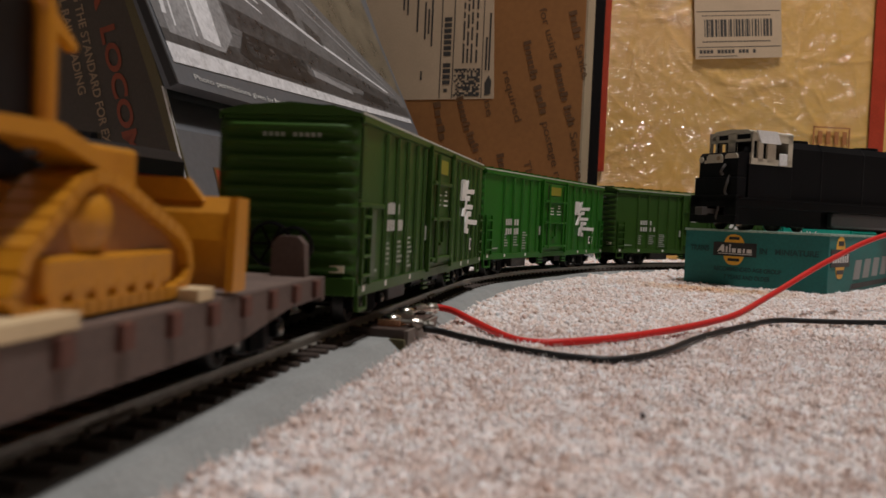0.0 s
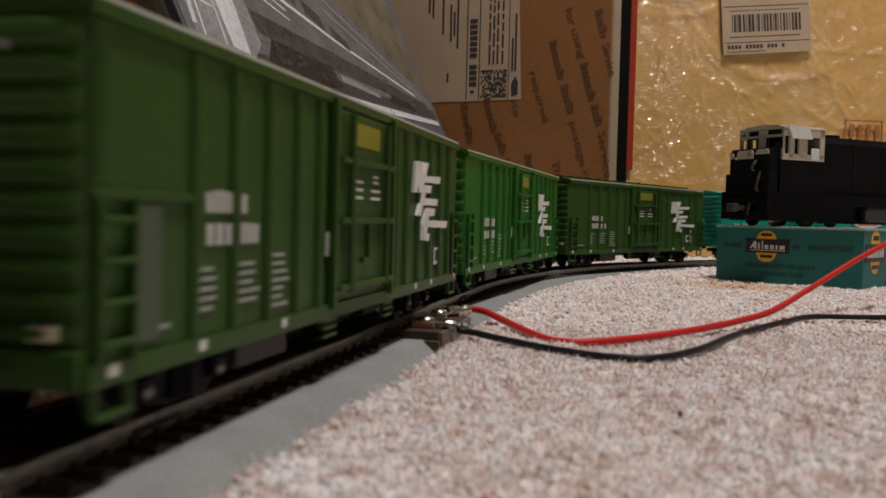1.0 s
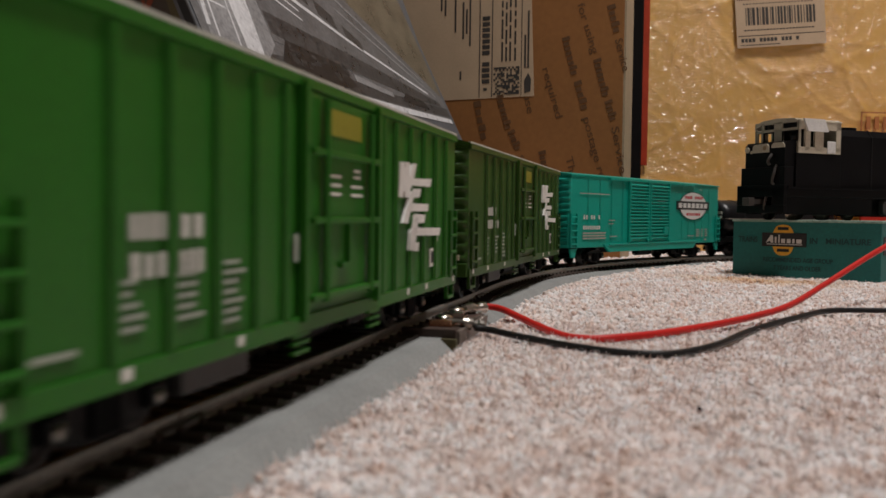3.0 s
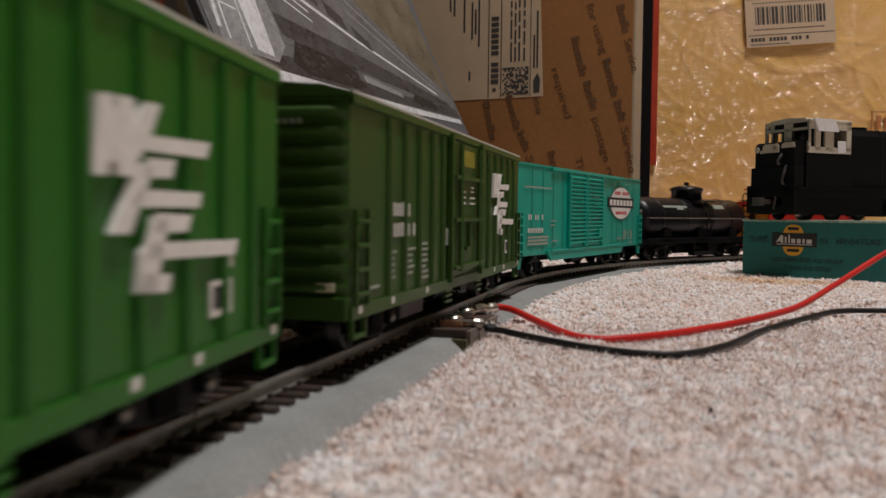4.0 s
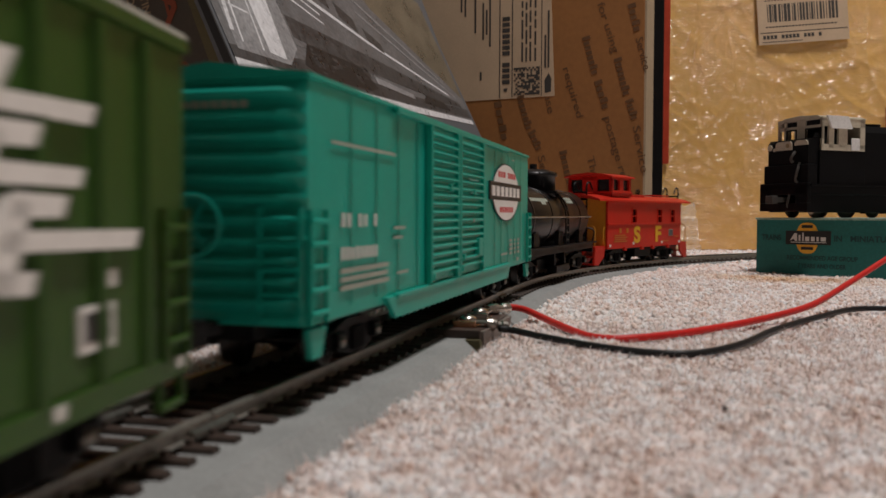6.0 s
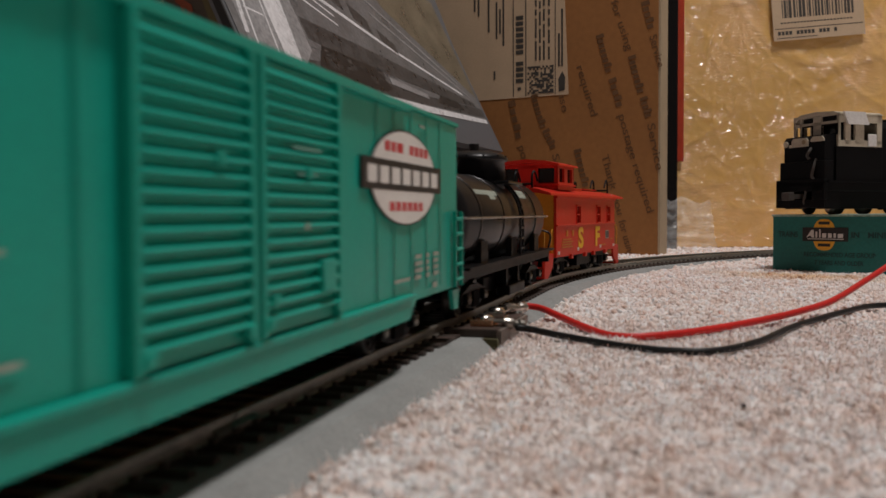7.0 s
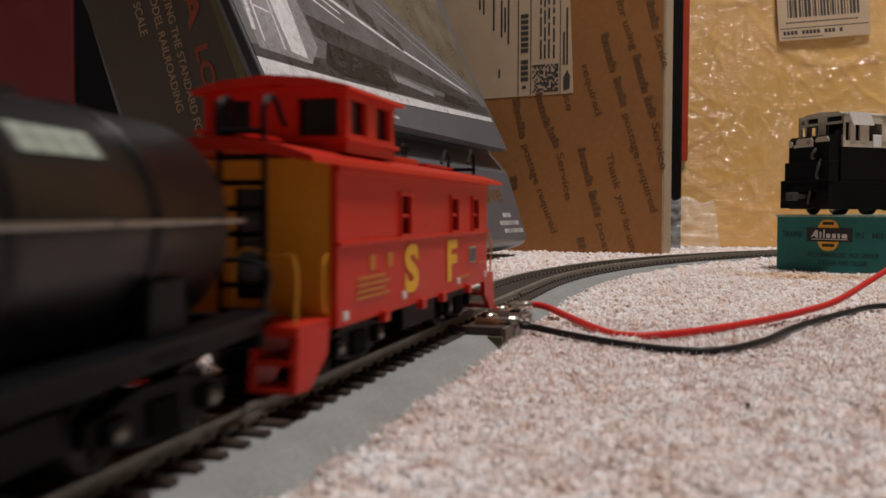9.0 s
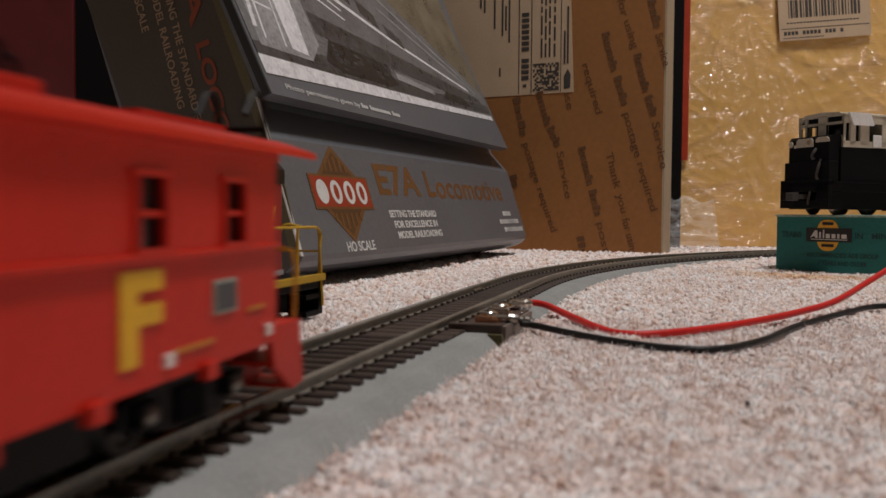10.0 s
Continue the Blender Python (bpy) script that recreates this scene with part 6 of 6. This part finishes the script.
def switcher_shell():
    """The unpainted diesel on the card box; x runs back from its nose."""
    m = Matrix.Translation((0.1908, 0.510, 0.0322)) @ pose(0, 0, 0, 0, 0, 21.2)
    k = thing("model_diesel_engine", m, "unpainted black model diesel engine with a grey cab", "model engine")
    W = -36.0
    part("frame", box(0, 212, W + 1, -1, 12.5, 17.5, 0.4), BLACK, k)
    part("pilot", merge(box(0, 2.4, W, 0, 3.5, 8.0, 0.3), box(0, 2.4, W, W + 9, 8, 18, 0.3), box(0, 2.4, -9, 0, 8, 18, 0.3), box(0, 2.4, W, 0, 15.5, 19, 0.3), box(2, 12, W + 2, W + 10, 3.5, 16), box(2, 12, -10, -2, 3.5, 16)), BLACK, k)
    part("nose", prism([(3, 17.5), (3, 41.2), (4.6, 43), (14, 43), (14, 17.5)], W + 3, -3), BLACK, k)
    part("nose_step", box(1.4, 8, W + 1.4, -1.4, 17.5, 29, 0.5), BLACK, k)
    part("skirt", merge(box(3, 70, W + 4, W + 8, 3.0, 13), box(3, 70, -8, -4, 3.0, 13), box(140, 208, W + 4, W + 8, 3.0, 13), box(68, 140, W + 8, -8, 2.4, 13)), BLACK, k)
    bulge = lambda a, b, z0, z1: [(a, z0), (b, z0), (b, z1 - 1.4), (b - 1.6, z1), (a + 1.6, z1), (a, z1 - 1.4)]
    lamp_panel = part("headlamp_panel", prism(bulge(-21.5, -9.0, 37.2, 42.0), 2.5, 3.2, "x"), CAB_GREY, k, "pale moulded headlamp panel")
    part("headlamp", rod((2.2, -18.4, 39.6), (2.8, -18.4, 39.6), 1.3, 12), surface_once("tan_lens", (0.30, 0.22, 0.12), 0.3), lamp_panel)
    part("headlamp_panel", prism(bulge(-33.0, -23.4, 39.4, 42.2), 2.5, 3.2, "x"), CAB_GREY, k, "pale moulded headlamp panel")
    part("class_light", rod((2.4, -4.6, 39.2), (3.2, -4.6, 39.2), 1.7, 12), CAB_GREY, k)
    part("class_light", rod((2.4, -8.0, 37.8), (3.2, -8.0, 37.8), 0.9, 10), CAB_GREY, k)
    for z0, z1, y in ((19, 30, -27.6), (30, 36, -24.0), (5, 17, -22.0)):
        part("hose", bm_tube(bmesh.new(), [(2.6, y, z1), (0.4, y - 0.5, (z0 + z1) / 2 + 1), (0.2, y + 0.6, z0 + 2), (1.0, y, z0)], 0.8, 6), surface_once("dusty_black", (0.05, 0.045, 0.04), 0.6), k)
    # the cab: front wall round two windows and two number slots, sides with posts
    wins = ((-16.2, -8.2), (-34.2, -22.4))
    front = [(W + 1.5, W + 1.8), (-22.4, -16.2), (-8.2, -6.4), (-3.2, -1.5)]
    cab = part("cab", merge(*[box(11, 12.4, a, b, 42.6, 54.6) for a, b in front], box(11, 12.4, W + 1.5, -1.5, 53.4, 54.8), box(11, 12.4, W + 1.5, -1.5, 48.8, 50.6),
                            box(11, 12.4, W + 1.5, -1.5, 42.0, 43.2),
                            *[box(a, b, y, y + 1.3, 38.0, 54.4) for y in (W + 1.5, -2.8) for a, b in ((11, 12.6), (16.0, 19.6), (23.0, 29.2), (38.6, 42))],
                            *[box(11, 42, y, y + 1.3, z0, z1) for y in (W + 1.5, -2.8) for z0, z1 in ((36.6, 40.0), (49.6, 54.6))], box(40.6, 42, W + 2.8, -2.8, 36.6, 54.6)), CAB_GREY, k, "grey cab shell with open windows")
    part("cab_roof", prism([(W + 1.2, 54.0), (W + 4.5, 55.6), (-18, 56.4), (-6.5, 55.6), (-1.2, 52.0), (-3.2, 52.0), (-8, 54.2), (W + 5, 54.2)], 10.6, 43, "x"), CAB_GREY, cab)
    part("roof_tab", prism([(13, 55.2), (28, 55.2), (31, 48.4), (16.4, 48.4)], W - 0.4, W + 0.8), CAB_WHITE, cab, "pale awning strip")
    part("side_patch", box(31.6, 37.8, W + 0.9, W + 1.5, 36.8, 43.6, 0.4), CAB_WHITE, cab)
    for a, b in wins:
        part("number_board", box(11.5, 12.0, a + 0.4, b - 0.4, 50.4, 53.6), BLACK, cab)
        part("window_gasket", merge(box(10.7, 11.2, a, b, 48.4, 49.1), box(10.7, 11.2, a, b, 43.0, 43.6), box(10.7, 11.2, a, a + 0.8, 43, 49), box(10.7, 11.2, b - 0.8, b, 43, 49)), BLACK, cab)
    part("bulkhead", box(30, 31, W + 4, -4, 40, 53), SMOKE, cab)
    part("cab_floor", box(12.4, 40.6, W + 2.8, -2.8, 37.2, 38.4), BLACK, cab)
    part("cab_lower", box(10, 43, W + 1.8, -1.8, 17.5, 36.8, 0.4), BLACK, k)
    part("hood", prism([(W + 5.5, 17.5), (W + 5.5, 47.5), (W + 9, 51.5), (-9, 51.5), (-5.5, 47.5), (-5.5, 17.5)], 42.2, 208, "x"), BLACK, k)
    for u in (70, 105, 140, 178):
        part("hood_joint", prism([(W + 5.3, 18), (W + 5.3, 47.4), (W + 8.8, 51.8), (-8.8, 51.8), (-5.3, 47.4), (-5.3, 18)], u, u + 0.8, "x"), SATIN_BLACK, k)
    for u in (60, 120, 150, 175):
        part("roof_fan", rod((u, -18, 51), (u, -18, 53.2), 8, 20), BLACK, k)
    part("fuel_tank", merge(box(80, 130, W + 4, -4, 3.2, 12.6, 1.5), box(78, 132, W + 3.2, W + 4.2, 5, 10)), surface_once("grey_fuel_tank", (0.06, 0.06, 0.06), 0.4), k)
    for u in (36, 172):
        tr = part("truck", merge(box(u - 28, u + 28, W + 7, W + 9, 3.4, 8.4, 0.5), box(u - 28, u + 28, -9, -7, 3.4, 8.4, 0.5), box(u - 8, u + 8, W + 9, -9, 5, 12)), BLACK, k)
        for a in (-21, 0, 21):
            part("wheelset", bm_lathe(bmesh.new(), [(0.8, W + 6), (5.2, W + 9), (5.2, W + 10), (0.9, W + 11), (0.9, -11), (5.2, -10), (5.2, -9), (0.8, -6)], "y", 18, (u + a, 0, 5.0)), STEEL, tr, "", True)
            part("journal", box(u + a - 3, u + a + 3, W + 5.6, W + 7.4, 3.2, 7.4, 0.4), BLACK, tr)
    part("coupler", merge(box(-8, 2, -19.5, -16.5, 8.6, 11.2), box(-10, -6, -21, -15.4, 7.6, 12.0, 0.4)), surface_once("dusty_black", (0.05, 0.045, 0.04), 0.6), k)
    part("walkway", merge(box(3, 210, W, W + 5.4, 17.2, 18.2), box(3, 210, -5.4, 0, 17.2, 18.2)), BLACK, k)


switcher_shell()


def red_engine():
    """A parked road switcher behind the track; x runs forward to its nose."""
    h = 90 - math.degrees(TRACK_TURN)
    m = Matrix.Translation((-0.0543, 0.275, 0.0)) @ pose(0, 0, 0, 0, 0, h)
    k = thing("parked_model_engine", m, "parked red and black model diesel engine with yellow handrails", "model engine")
    part("frame", box(-190, 0, -17, 17, 9.5, 13.5, 0.4), BLACK, k)
    part("walkway_edge", merge(box(-190, 0, -18, -16.8, 11.8, 13.8), box(-190, 0, 16.8, 18, 11.8, 13.8)), RAIL_YELLOW, k)
    part("hood", box(-188, -15, -11, 11, 13.5, 41.0, 1.0), LOCO_RED, k)
    part("hood_top", prism([(-11.3, 40.4), (-11.3, 44.5), (-8.5, 47.4), (8.5, 47.4), (11.3, 44.5), (11.3, 40.4)], -188, -14.6, "x"), SATIN_BLACK, k)
    part("roof_gear", merge(*[rod((u, 0, 47.2), (u, 0, 49.2), 6.5, 18) for u in (-50, -75)] + [box(-110, -92, -4, 4, 47.2, 50.4, 0.5)]), SATIN_BLACK, k)
    m2 = Matrix.Translation((0, -11.2, 0)) @ Matrix.Rotation(radians(90), 4, "X")
    part("side_lettering", flats([[(x0, 18), (x0 + 16, 18), (x0 + 18.5, 24), (x0 + 14, 27), (x0 + 20, 32), (x0 + 6, 34), (x0 + 0.5, 29), (x0 + 6, 25.5), (x0, 23)] for x0 in (-116, -60)]
                                 + [[(x0, 18), (x0 + 5, 18), (x0 + 12, 34), (x0 + 7, 34)] for x0 in (-92, -86, -38, -32)], m2, 0.15), YELLOW_INK, k, "large yellow lettering on the hood")
    part("side_stripe", box(-188, -15, -11.2, -10.8, 14.2, 15.6), surface_once("pale_grey_stripe", (0.45, 0.43, 0.42), 0.5), k)
    bm = bmesh.new()
    part("handrail", bm_tube(bm, [(-186, -17, 28), (-100, -17, 28), (-20, -17, 28), (-3, -17, 27), (-2.2, -17, 20), (-1, -17.4, 4)], 0.45, 6), RAIL_YELLOW, k)
    for u in range(-180, -10, 18):
        part("rail_post", rod((u, -17, 13.4), (u, -17, 28), 0.45, 6), RAIL_YELLOW, k)
    part("front_railing", merge(bm_tube(bmesh.new(), [(-1.5, -16.5, 13), (-1.5, -16.2, 26.5), (-1.5, -12, 27.5), (-1.5, -4, 27.5), (-1.5, -3.6, 13)], 0.45, 6),
                                bm_tube(bmesh.new(), [(-1.5, 16.5, 13), (-1.5, 16.2, 26.5), (-1.5, 12, 27.5), (-1.5, 4, 27.5), (-1.5, 3.6, 13)], 0.45, 6),
                                rod((-1.5, -16, 20.5), (-1.5, -4, 20.5), 0.35, 6)), RAIL_YELLOW, k)
    part("pilot", merge(box(-3, 0, -17, 17, 1.4, 13.4, 0.3), box(-12, -3, -17, -11, 1.4, 3.0), box(-12, -3, -17, -11, 6.5, 8), box(-12, -3, 11, 17, 1.4, 3.0)), BLACK, k)
    part("coupler", merge(box(0, 8, -1.5, 1.5, 8.4, 10.8), box(6, 11, -2.6, 2.6, 7.8, 11.6, 0.4)), surface_once("dusty_black", (0.05, 0.045, 0.04), 0.6), k)
    part("plough_fitting", rod((-1, -9, 10), (3.5, -9, 10), 1.6, 10), CHROME, k)
    for u in (-36, -150):
        tr = part("truck", box(u - 22, u + 22, -12, 12, 3.4, 9.4, 0.5), BLACK, k)
        for a in (-14, 14):
            part("wheelset", bm_lathe(bmesh.new(), [(0.8, -11), (5.2, -9.6), (5.2, -7), (0.9, -6.6), (0.9, 6.6), (5.2, 7), (5.2, 9.6), (0.8, 11)], "y", 18, (u + a, 0, 5.2)), STEEL, tr, "", True)


red_engine()


def crumb(at):
    bm = bmesh.new()
    bmesh.ops.create_icosphere(bm, subdivisions=2, radius=0.00042, matrix=Matrix.Translation((0, 0, 0.0002)))
    for v in bm.verts:
        v.co *= 1 + 0.18 * math.sin(v.co.x * 9000 + v.co.y * 7000)
    me = bpy.data.meshes.new('crumb')
    bm.to_mesh(me)
    bm.free()
    me.materials.append(BLACK)
    ob = new('crumb', me)
    ob.matrix_basis = pose(*at)
    tagged(ob, 'tiny dark crumb lying on the pale carpet', 'crumb')


crumb((0.0513, 0.149, 0.0002))


# ---- what moves: the train rolls past towards the camera ----
def motions():
    for car, where, half in CARS:
        rows = []
        for i in range(21):
            t = i * 0.5
            rows.append((t, on_track(where - gone(t), half)))
        walk(car, rows)
        for tr in [o for o in car.children if o.name.startswith("truck")]:
            x = tr.matrix_basis.translation.x
            rows = []
            for i in range(21):
                t = i * 0.5
                s = where - gone(t)
                m = on_track(s, half)
                turn = -(track(s + x)[2] - (math.pi / 2 - m.to_euler().z))
                rows.append((t, pose(x, 0, 0, 0, 0, math.degrees(turn))))
            walk(tr, rows)
    for wheels, a in TRUCK_PARTS:
        rows = []
        for i in range(301):
            t = i / 30
            rows.append((t, pose(a, 0, 0.0048, 0, -math.degrees(gone(t) / 0.0048), 0)))
        walk(wheels, rows)


motions()
